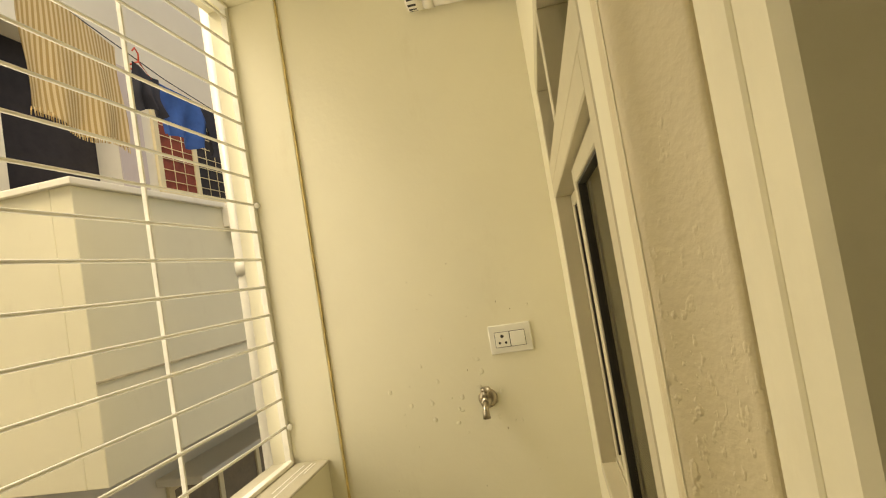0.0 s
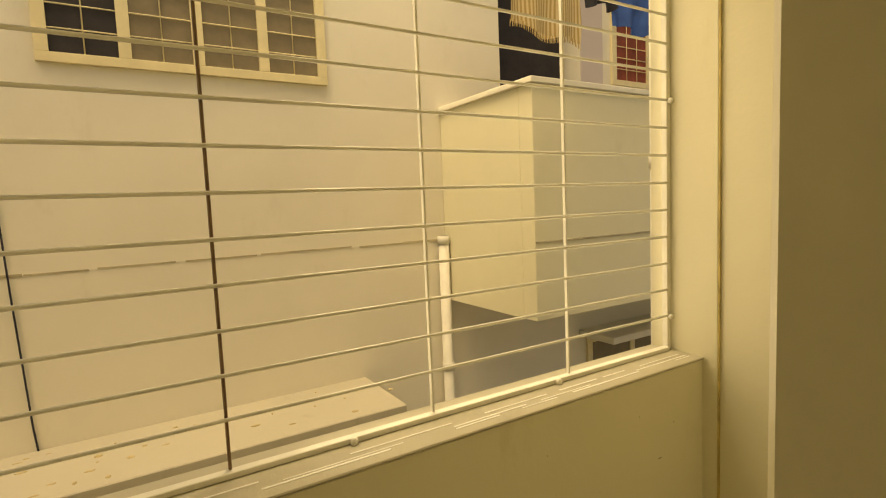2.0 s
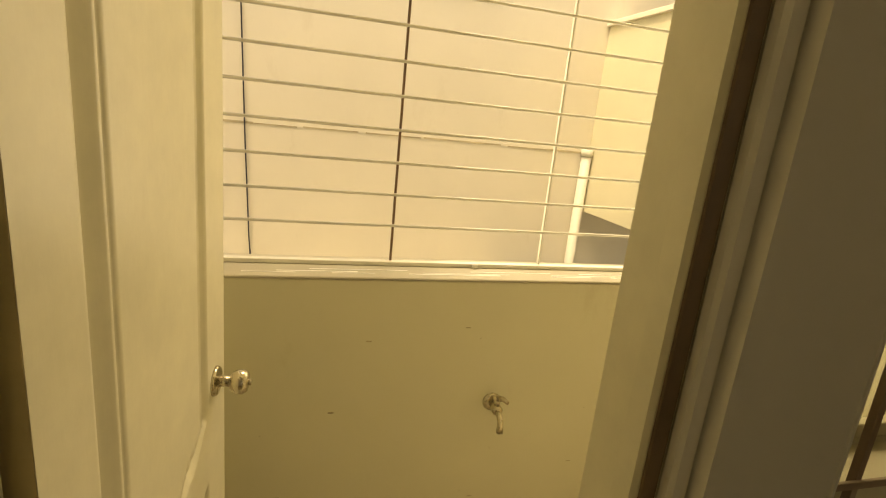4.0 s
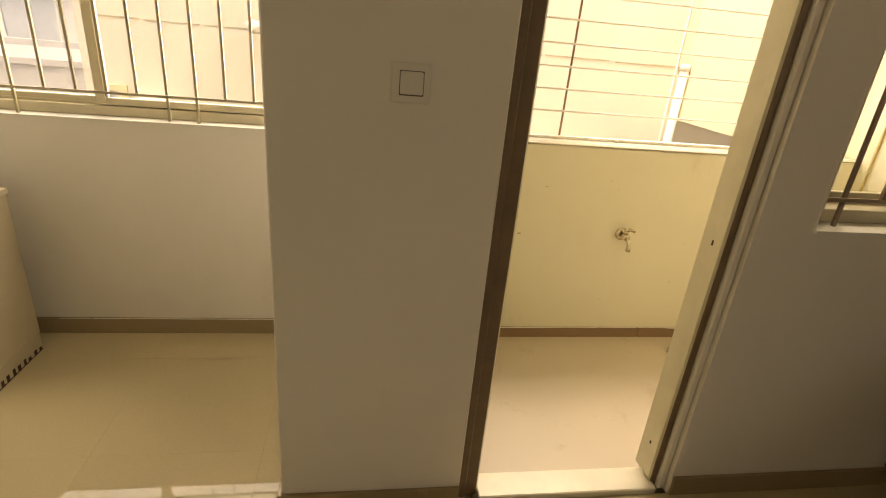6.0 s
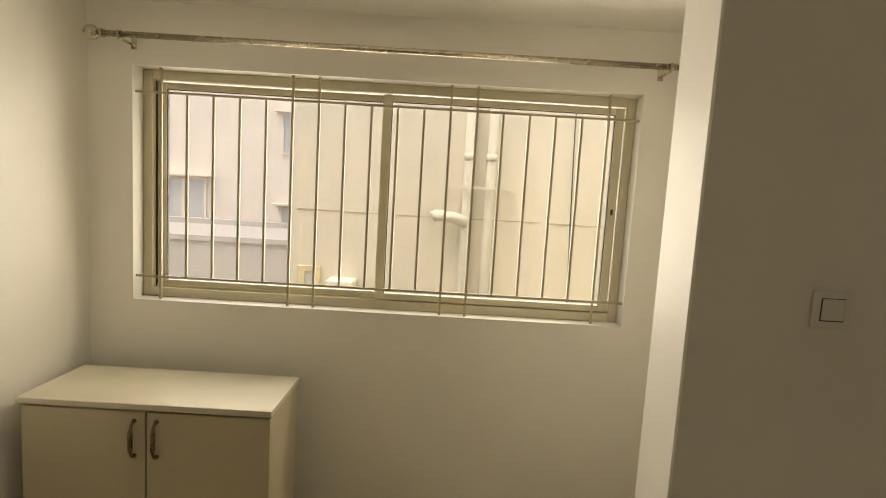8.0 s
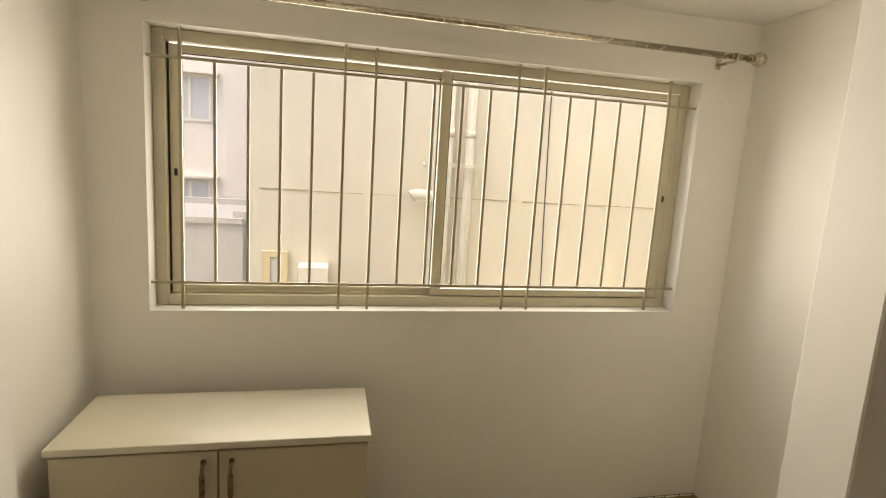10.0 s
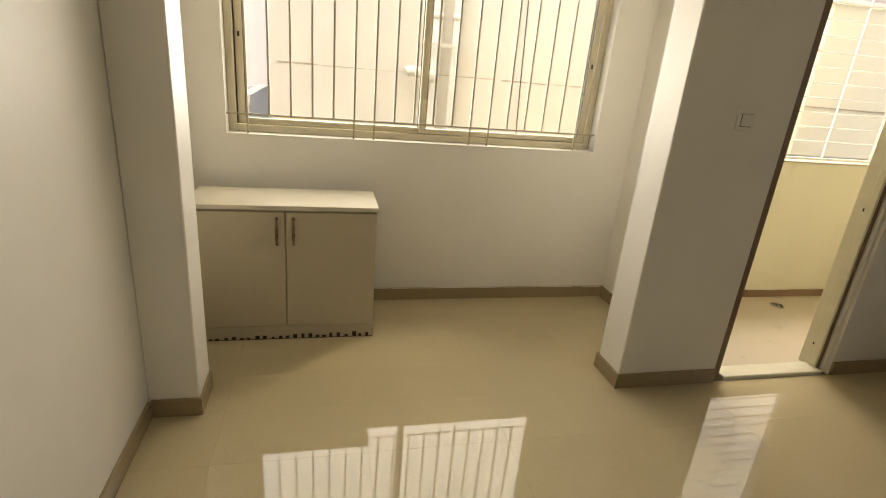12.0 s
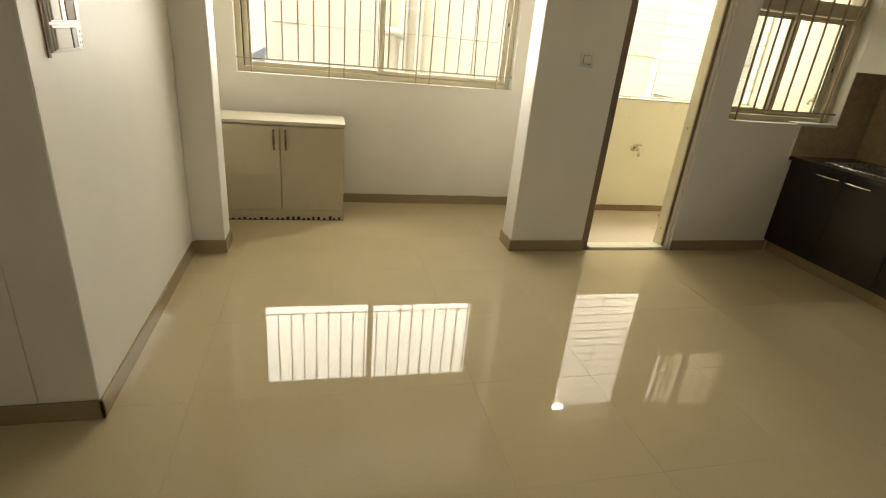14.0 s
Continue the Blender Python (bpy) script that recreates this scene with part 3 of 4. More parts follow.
# ---- windows ----
def sliding_window(name, label, x0, x1, z0, z1, y, fw, meet, deep=0.07):
    w = thing(name, ((x0 + x1) / 2, y, z0), label, "window", kind="structure")
    bpart("window_frame", (x0, x0 + fw, y, y + deep, z0, z1), M_ALU, w)
    bpart("window_frame", (x1 - fw, x1, y, y + deep, z0, z1), M_ALU, w)
    bpart("window_frame", (x0 + fw, x1 - fw, y, y + deep, z0, z0 + fw), M_ALU, w)
    bpart("window_frame", (x0 + fw, x1 - fw, y, y + deep, z1 - fw, z1), M_ALU, w)
    bpart("track", (x0 + fw, x1 - fw, y + deep - 0.04, y + deep - 0.037, z0 + fw, z0 + fw + 0.012), M_ALU, w)
    # dark strip painted in for the recess shadow between frame and rear sash
    bpart("gasket_gap_shade", (x0 + fw + 0.0005, x0 + fw + 0.006, y + deep - 0.040, y + deep - 0.02, z0 + fw, z1 - fw), M_GASKET_GAP, w, bevel=0)
    st = 0.040
    for (a, b), yy in (((x0 + fw + 0.0065, meet + st / 2), y + deep - 0.036), ((meet - st / 2, x1 - fw - 0.004), y + deep - 0.062)):
        c, d = z0 + fw + 0.004, z1 - fw - 0.004
        s = bpart("sash", (a, a + st, yy, yy + 0.022, c, d), M_ALU, w)
        bpart("stile", (b - st, b, yy, yy + 0.022, c, d), M_ALU, s)
        bpart("rail", (a + st, b - st, yy, yy + 0.022, c, c + 0.030), M_ALU, s)
        bpart("rail", (a + st, b - st, yy, yy + 0.022, d - 0.030, d), M_ALU, s)
        for q in ((a + st, a + st + 0.004, yy + 0.004, yy + 0.018, c + 0.03, d - 0.03), (b - st - 0.004, b - st, yy + 0.004, yy + 0.018, c + 0.03, d - 0.03),
                  (a + st, b - st, yy + 0.004, yy + 0.018, d - 0.034, d - 0.03)):
            bpart("gasket_gap_shade", q, M_GASKET_GAP, s, bevel=0)
        bpart("pane", (a + st, b - st, yy + 0.009, yy + 0.013, c + 0.03, d - 0.03), M_GLASS, s, bevel=0)
        latch = a + st * 0.5 if yy > y + deep - 0.05 else b - st * 0.5
        bpart("latch", (latch - 0.006, latch + 0.006, yy - 0.004, yy, (c + d) / 2 - 0.014, (c + d) / 2 + 0.014), M_GASKET_GAP, s, "small black latch")
    return w


def bar_grille(name, label, xs, long_ones, z0, z1, h0, h1, hx0, hx1, y, mat, half=0.0055):
    g = thing(name, ((hx0 + hx1) / 2, y, z0), label, "window bars")
    for i, x in enumerate(xs):
        a, b = (z0, z1) if i in long_ones else (h0, h1)
        bpart("bar", (x - half, x + half, y - half, y + half, a, b), mat, g, bevel=0.001)
    for z in (h0, h1):
        bpart("cross_bar", (hx0, hx1, y - half - 0.006, y - half, z - half, z + half), mat, g, bevel=0.001)


sliding_window("window_1", "wide two-pane sliding window with beige aluminium frame", AX0 + 0.004, AX1 - 0.004, AZ0 + 0.005, AZ1 - 0.004, YF, 0.042, -0.885)
bar_grille("window_bars", "cream enamelled safety bars in the alcove window", [-1.883 + 0.117 * i for i in range(18)], (0, 5, 6, 11, 12, 17),
           AZ0 + 0.005, AZ1 - 0.004, 1.138, 1.961, AX0 + 0.004, AX1 - 0.004, 1.116, M_BAR)
sliding_window("window_2", "two-pane sliding kitchen window with beige aluminium frame", KX0 + 0.004, KX1 - 0.004, KZ0 + 0.008, KT, KF, 0.042, 2.03, 0.123)
bar_grille("window_bars", "brown-shaded safety bars in the kitchen window", [1.655 + 0.131 * i for i in range(7)], (0, 6),
           KZ0 + 0.008, KZ1 - 0.004, 1.126, 2.02, KX0 + 0.004, KX1 - 0.004, 0.045, M_BARD, 0.0058)


def vent_window():
    w = thing("window_3", (2.05, KF, KT), "narrow fixed pane above the kitchen window", "window", kind="structure")
    x0, x1, z0, z1 = KX0 + 0.004, KX1 - 0.004, KT, KZ1 - 0.004
    bpart("window_frame", (x0, x1, KF, KF + 0.123, z0, z0 + 0.05), M_ALU, w)
    bpart("window_frame", (x0, x1, KF, KF + 0.123, z1 - 0.04, z1), M_ALU, w)
    for a in (x0, 2.03, x1 - 0.04):
        bpart("mullion", (a, a + 0.04, KF, KF + 0.123, z0 + 0.05, z1 - 0.04), M_ALU, w)
    for a, b in ((x0 + 0.04, 2.03), (2.07, x1 - 0.04)):
        bpart("pane", (a, b, KF + 0.08, KF + 0.084, z0 + 0.05, z1 - 0.04), M_GLASS, w, bevel=0)


vent_window()


# ---- curtain rod ----
def curtain_rod():
    c = thing("curtain_rod", (-0.82, 0.985, 2.168), "brushed steel curtain rod with ball finials above the window", "curtain rod")
    y, z = 0.985, 2.168
    tpart("rod", [(-2.05, y, z), (0.37, y, z)], 0.0125, M_NICKEL, c, seg=14)
    for x, s in ((-2.05, -1), (0.37, 1)):
        bm = bmesh.new()
        tube(bm, [(x, y, z), (x + s * 0.012, y, z), (x + s * 0.014, y, z), (x + s * 0.024, y, z)], [0.018, 0.018, 0.012, 0.012], 14)
        ball(bm, (x + s * 0.05, y, z), 0.031)
        part("finial", bm, M_NICKEL, c)
    for x in (-1.985, 0.305):
        bm = bmesh.new()
        box(bm, x - 0.012, x + 0.012, YA - 0.005, YA, z - 0.035, z + 0.03, 0.001)
        tube(bm, [(x, YA - 0.004, z - 0.018), (x, y, z - 0.018), (x, y - 0.016, z - 0.005)], 0.006, 8)
        tube(bm, [(x - 0.006, y, z), (x + 0.006, y, z)], 0.0165, 12)
        part("bracket", bm, M_NICKEL, c)


curtain_rod()


# ---- low cabinet in the alcove ----
def low_cabinet():
    x0, x1, y0, y1 = -2.122, -1.192, 0.602, 0.955
    c = thing("low_cabinet", ((x0 + x1) / 2, (y0 + y1) / 2, 0), "pale beige two-door laminate cabinet with peeling plinth", "cabinet")
    bpart("body", (x0 + 0.004, x1 - 0.004, y0 + 0.0195, y1 - 0.004, 0.083, 0.736), M_CAB, c)
    bpart("top", (x0 - 0.004, x1 + 0.004, y0 - 0.014, y1, 0.737, 0.760), M_CABTOP, c, "pale laminate cabinet top", 0.002)
    mid = -1.656
    for a, b, hx in ((x0 + 0.004, mid - 0.003, mid - 0.042), (mid + 0.003, x1 - 0.004, mid + 0.040)):
        d = bpart("door", (a, b, y0, y0 + 0.018, 0.086, 0.724), M_CAB, c, bevel=0.0015)
        bm = bmesh.new()
        zs = [(0.690, 0.0), (0.688, 0.012), (0.680, 0.022), (0.665, 0.026), (0.655, 0.027)]
        pts = [(hx, y0 - dy, z) for z, dy in zs] + [(hx, y0 - dy, 1.245 - z) for z, dy in reversed(zs)]
        tube(bm, pts, [0.007, 0.006, 0.0055, 0.0055, 0.0085, 0.0085, 0.0055, 0.0055, 0.006, 0.007], 10)
        for z in (0.690, 0.555):
            tube(bm, [(hx, y0, z), (hx, y0 - 0.004, z)], 0.009, 10)
        part("handle", bm, M_BRONZE, d, "bronze bow handle")
    bpart("plinth", (x0 + 0.008, x1 - 0.004, y0 + 0.006, y1 - 0.01, 0.004, 0.082), M_CAB, c)
    r = random.Random(3)
    n = 23
    for i in range(n):
        x = x0 + 0.03 + (x1 - x0 - 0.06) * i / (n - 1) + r.uniform(-0.005, 0.005)
        h = r.uniform(0.018, 0.034) * (0.6 + 0.5 * i / n)
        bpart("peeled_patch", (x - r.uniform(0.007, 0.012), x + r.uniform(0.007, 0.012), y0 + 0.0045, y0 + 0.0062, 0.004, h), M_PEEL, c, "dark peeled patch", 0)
    for i in range(9):
        y = y0 + 0.02 + (y1 - y0 - 0.05) * i / 8 + r.uniform(-0.004, 0.004)
        bpart("peeled_patch", (x1 - 0.0041, x1 - 0.0025, y - r.uniform(0.006, 0.011), y + r.uniform(0.006, 0.011), 0.004, r.uniform(0.02, 0.04)), M_PEEL, c, "dark peeled patch", 0)
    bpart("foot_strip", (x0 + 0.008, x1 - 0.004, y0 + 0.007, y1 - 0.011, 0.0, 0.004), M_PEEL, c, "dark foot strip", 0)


low_cabinet()


# ---- switches and sockets ----
def switch_plate():
    s = thing("light_switch", (0.342, 0.0, 1.37), "white single light switch on the pier", "light switch")
    bpart("plate", (0.290, 0.384, -0.009, -0.0005, 1.320, 1.412), M_PLATE, s, bevel=0.003)
    bpart("surround", (0.309, 0.366, -0.0105, -0.008, 1.338, 1.394), M_HOLE, s, bevel=0)
    bpart("rocker", (0.3105, 0.3645, -0.014, -0.009, 1.3405, 1.3925), M_PLATE, s, bevel=0.002)


def socket_plate():
    s = thing("power_socket", (2.885, 0.42, 1.385), "cream three-pin socket and switch plate on the balcony wall", "socket")
    x = 2.8895
    bpart("plate", (x - 0.010, x, 0.345, 0.492, 1.337, 1.436), M_PLATE, s, bevel=0.003)
    bpart("surround", (x - 0.0112, x - 0.009, 0.366, 0.472, 1.358, 1.412), M_HOLE, s, bevel=0)
    o = bpart("outlet", (x - 0.014, x - 0.010, 0.4205, 0.4705, 1.3595, 1.4105), M_PLATE, s, bevel=0.0015)
    bpart("rocker", (x - 0.016, x - 0.010, 0.3675, 0.4180, 1.3595, 1.4105), M_PLATE, s, bevel=0.002)
    for y, z, r in ((0.4455, 1.397, 0.006), (0.4345, 1.374, 0.0045), (0.4565, 1.374, 0.0045)):
        tpart("pin_hole", [(x - 0.0145, y, z), (x - 0.012, y, z)], r, M_HOLE, o)


def switch_board():
    s = thing("switch_board", (XL, -1.31, 1.37), "white double-row switch board with rockers and a five-pin socket", "switch board")
    bpart("back_plate", (XL + 0.0005, XL + 0.012, -1.415, -1.195, 1.285, 1.455), M_PLATE, s, bevel=0.003)
    # brown strip painted in where the plate has a shadow gap
    bpart("shadow_gap", (XL + 0.0005, XL + 0.006, -1.432, -1.416, 1.272, 1.47), M_BROWN, s, "dark strip painted for the shadow gap beside the plate", 0.001)
    r = random.Random(8)
    for row, z in enumerate((1.375, 1.293)):
        bpart("module_frame", (XL + 0.012, XL + 0.018, -1.408, -1.203, z - 0.002, z + 0.072), M_PLATE, s, bevel=0.002)
        for k in range(4):
            y = -1.405 + 0.05 * k
            if row == 1 and k == 3:
                o = bpart("outlet", (XL + 0.018, XL + 0.022, y + 0.003, y + 0.048, z + 0.004, z + 0.064), M_PLATE, s, bevel=0.002)
                for dy, dz, q in ((0.025, 0.052, 0.004), (0.017, 0.036, 0.003), (0.033, 0.036, 0.003), (0.017, 0.018, 0.003), (0.033, 0.018, 0.003)):
                    tpart("pin_hole", [(XL + 0.020, y + dy, z + dz), (XL + 0.0225, y + dy, z + dz)], q, M_HOLE, o, seg=8)
            else:
                tilt = 0.003 * (1 if r.random() < 0.5 else -1)
                bm = bmesh.new()
                box(bm, XL + 0.018, XL + 0.026, y + 0.003, y + 0.046, z + 0.004, z + 0.064, 0.002)
                for v in bm.verts:
                    if v.co.x > XL + 0.02:
                        v.co.x += tilt * (v.co.y - y - 0.025) / 0.022
                # one rocker a row is coloured dark to stand for a slot
                darkened = k == 2
                part("rocker", bm, M_BROWN if darkened else M_PLATE, s, "rocker coloured dark brown for a dark slot" if darkened else "")


switch_plate()
socket_plate()
switch_board()


# ---- taps ----
def bib_tap(x, y, z, heading, label, finish_mat, drop=1.0):
    t = thing("bib_tap", (x, y, z), label, "tap", "balcony taps")
    m = Matrix.Translation((x, y, z)) @ Matrix.Rotation(radians(heading), 4, "Z") @ Matrix.Scale(1.12, 4)

    def add(name, bm, mat=finish_mat):
        bm.transform(m)
        part(name, bm, mat, t)

    bm = bmesh.new()
    tube(bm, [(0, 0, 0), (0, -0.006, 0), (0, -0.012, 0)], [0.030, 0.030, 0.018], 20)
    add("flange", bm)
    bm = bmesh.new()
    tube(bm, [(0, -0.010, 0), (0, -0.028, 0), (0, -0.034, 0), (0, -0.060, 0), (0, -0.066, 0)], [0.013, 0.013, 0.017, 0.017, 0.010], 14)
    tube(bm, [(0, -0.050, 0.0), (0, -0.074, -0.004), (0, -0.090, -0.016 * drop), (0, -0.094, -0.034 * drop), (0, -0.094, -0.052 * drop)], [0.010, 0.010, 0.0095, 0.010, 0.0115], 12)
    add("spout", bm)
    bm = bmesh.new()
    tube(bm, [(0, -0.046, 0.012), (0, -0.046, 0.034)], [0.010, 0.012], 12)
    tube(bm, [(-0.004, -0.044, 0.036), (0.012, -0.062, 0.042), (0.020, -0.082, 0.040)], [0.010, 0.008, 0.006], 10)
    ball(bm, (0, -0.046, 0.037), 0.014, 12, 8, (1, 1, 0.6))
    add("lever", bm)


bib_tap(1.600, 1.155, 0.578, 0, "chrome bib tap low on the parapet", M_NICKEL)
bib_tap(2.890, 0.530, 1.190, -90, "dull chrome bib tap below the socket on the end wall", M_TAP, 0.7)


# ---- pipes and drain on the balcony ----
def vent_pipe():
    p = thing("vent_pipe", (2.835, 0.38, 2.63), "white exhaust pipe with slotted end cap under the ceiling", "pipe")
    tpart("pipe", [(2.832, 0.2045, 2.615), (2.832, 0.52, 2.635)], 0.052, M_PVC, p, seg=24)
    tpart("collar", [(2.832, 0.48, 2.632), (2.832, 0.515, 2.635)], 0.0555, M_PVC, p, seg=24)
    bm = bmesh.new()
    tube(bm, [(2.832, 0.520, 2.635), (2.832, 0.575, 2.639), (2.832, 0.582, 2.639)], [0.055, 0.055, 0.045], 24)
    cap = part("end_cap", bm, M_PVC, p)
    for k in range(16):
        a = 2 * math.pi * k / 16
        bm = bmesh.new()
        box(bm, -0.004, 0.004, 0.545, 0.574, 0.0535, 0.0560)
        bm.transform(Matrix.Translation((2.832, 0, 2.638)) @ Matrix.Rotation(a, 4, "Y"))
        part("slot", bm, M_HOLE, cap)


vent_pipe()


def floor_drain():
    d = thing("floor_drain", (2.0, 0.99, BZ), "round steel floor drain grating near the parapet", "drain")
    bm = bmesh.new()
    tube(bm, [(2.0, 0.99, BZ), (2.0, 0.99, BZ + 0.004)], 0.055, 24)
    part("rim", bm, M_STEEL, d)
    for k in range(7):
        q = -0.036 + 0.012 * k
        w = math.sqrt(0.045 ** 2 - q ** 2)
        bpart("slot", (2.0 - w, 2.0 + w, 0.99 + q - 0.002, 0.99 + q + 0.002, BZ + 0.004, BZ + 0.0046), M_HOLE, d, bevel=0)


floor_drain()


# ---- kitchen ----
def base_unit(y1, y0):
    k = thing("kitchen_base_cabinet", (2.54, (y0 + y1) / 2, 0), "dark brown-black laminate kitchen base cabinet with chrome handles", "cabinet", "kitchen base cabinets")
    bpart("body", (2.262, XR - 0.002, y0 + 0.001, y1 - 0.001, 0.09, 0.768), M_KITCH, k)
    bpart("plinth", (2.285, 2.30, y0, y1, 0.0, 0.09), M_SKIRT, k, "beige tiled plinth")
    mid = (y0 + y1) / 2
    for a, b in ((y0 + 0.003, mid - 0.0015), (mid + 0.0015, y1 - 0.003)):
        d = bpart("door", (2.243, 2.261, a, b, 0.095, 0.765), M_KITCH, k, bevel=0.0015)
        c = (a + b) / 2 + (0.115 if b < mid else -0.115)
        w = 0.095
        tpart("handle", [(2.243, c - w, 0.725), (2.226, c - w * 0.93, 0.725), (2.218, c - w * 0.6, 0.725), (2.216, c, 0.724), (2.218, c + w * 0.6, 0.725), (2.226, c + w * 0.93, 0.725), (2.243, c + w, 0.725)],
              [0.006, 0.006, 0.0055, 0.0075, 0.0055, 0.006, 0.006], M_CHROME, d, "chrome bow handle")


base_unit(-0.002, -0.94)
base_unit(-0.942, -1.88)
base_unit(-1.882, -2.70)
SX0, SX1, SY0, SY1 = 2.36, 2.76, -0.78, -0.20
bm = bmesh.new()
for d in ((2.215, SX0, -2.70, -0.001, 0.77, 0.80), (SX1, XR - 0.010, -2.70, -0.010, 0.77, 0.80), (SX0, SX1, SY1, -0.010, 0.77, 0.80), (SX0, SX1, -2.70, SY0, 0.77, 0.80)):
    box(bm, *d)
tagged(finish("worktop", bm, M_GRANITE), "polished black granite kitchen worktop", "worktop")


def sink():
    s = thing("kitchen_sink", (2.56, -0.49, 0.80), "stainless steel sink set into the granite worktop", "sink")
    bm = bmesh.new()
    x0, x1, y0, y1 = SX0 - 0.012, SX1 + 0.012, SY0 - 0.012, SY1 + 0.012
    for d in ((x0, SX0 + 0.02, y0, y1), (SX1 - 0.02, x1, y0, y1), (SX0 + 0.02, SX1 - 0.02, y0, SY0 + 0.02), (SX0 + 0.02, SX1 - 0.02, SY1 - 0.02, y1)):
        box(bm, *d, 0.8005, 0.804, 0.001)
    part("rim", bm, M_STEEL, s)
    bm = bmesh.new()
    a, b, c, d = SX0 + 0.02, SX1 - 0.02, SY0 + 0.02, SY1 - 0.02
    for q in ((a, a + 0.002, c, d, 0.62, 0.8), (b - 0.002, b, c, d, 0.62, 0.8), (a, b, c, c + 0.002, 0.62, 0.8), (a, b, d - 0.002, d, 0.62, 0.8), (a, b, c, d, 0.615, 0.62)):
        box(bm, *q)
    part("bowl", bm, M_STEEL, s)
    bm = bmesh.new()
    tube(bm, [(2.56, -0.49, 0.62), (2.56, -0.49, 0.623)], 0.04, 20)
    part("waste", bm, M_CHROME, s)


sink()
setting("backsplash", [(2.215, XR, -0.009, -0.0005, 0.80, KZ0 - 0.002), (KX1 + 0.002, XR, -0.009, -0.0005, KZ0 - 0.002, 1.445), (XR - 0.009, XR - 0.0005, -1.74, -0.009, 0.80, 1.445), (XR - 0.009, XR - 0.0005, -2.7, -1.74, 0.80, 1.14)],
        M_TILE, "speckled brown-beige backsplash tiling", "backsplash")
setting("backsplash_edge", [(2.203, 2.214, -0.010, -0.0005, 0.80, KZ0 - 0.004)], M_WHITE, "white grouted edge of the backsplash", "trim")


def wall_unit(y1, y0):
    k = thing("kitchen_wall_cabinet", (2.71, (y0 + y1) / 2, 1.446), "glossy pale grey kitchen wall cabinet", "cabinet", "kitchen wall cabinets")
    bpart("body", (2.548, XR - 0.002, y0 + 0.001, y1 - 0.001, 1.446, 2.15), M_KWHITE, k)
    mid = (y0 + y1) / 2
    for a, b in ((y0 + 0.002, mid - 0.0015), (mid + 0.0015, y1 - 0.002)):
        bpart("door", (2.530, 2.547, a, b, 1.446, 2.15), M_KWHITE, k)


wall_unit(-0.012, -0.80)
wall_unit(-0.802, -1.60)


# ---- outside: ground and neighbouring houses ----
GZ = -3.4
setting("ground", [(-600, 600, -600, 600, GZ - 0.2, GZ)], M_GROUND, "dusty earth ground between the houses", "ground")
setting("building_base", [(-4.4, 3.09, -5.6, 1.30, GZ, -0.2)], M_NWALL, "cream painted lower storey of the house", "wall")


def grid_window(parent, x0, x1, z0, z1, y, cols, dark, rods=7):
    """A window on a wall facing -y: frame, panes and a grid of thin rods."""
    w = bpart("window", (x0 - 0.03, x1 + 0.03, y - 0.03, y - 0.001, z0 - 0.05, z0), M_NFRAME, parent)
    bpart("frame", (x0 - 0.03, x1 + 0.03, y - 0.03, y - 0.001, z1, z1 + 0.05), M_NFRAME, w)
    for i in range(cols + 1):
        x = x0 + (x1 - x0) * i / cols
        bpart("frame", (x - 0.03, x + 0.03, y - 0.03, y - 0.001, z0, z1), M_NFRAME, w)
    for i in range(cols):
        a, b = x0 + (x1 - x0) * i / cols + 0.03, x0 + (x1 - x0) * (i + 1) / cols - 0.03
        bpart("pane", (a, b, y - 0.014, y - 0.002, z0, z1), dark[i % len(dark)], w, bevel=0)
        if rods:
            for k in range(1, rods):
                z = z0 + (z1 - z0) * k / rods
                tpart("rod", [(a, y - 0.022, z), (b, y - 0.022, z)], 0.004, M_NFRAME, w, seg=6)
            m = max(2, int((b - a) / 0.11))
            for k in range(1, m):
                x = a + (b - a) * k / m
                tpart("rod", [(x, y - 0.022, z0), (x, y - 0.022, z1)], 0.004, M_NFRAME, w, seg=6)


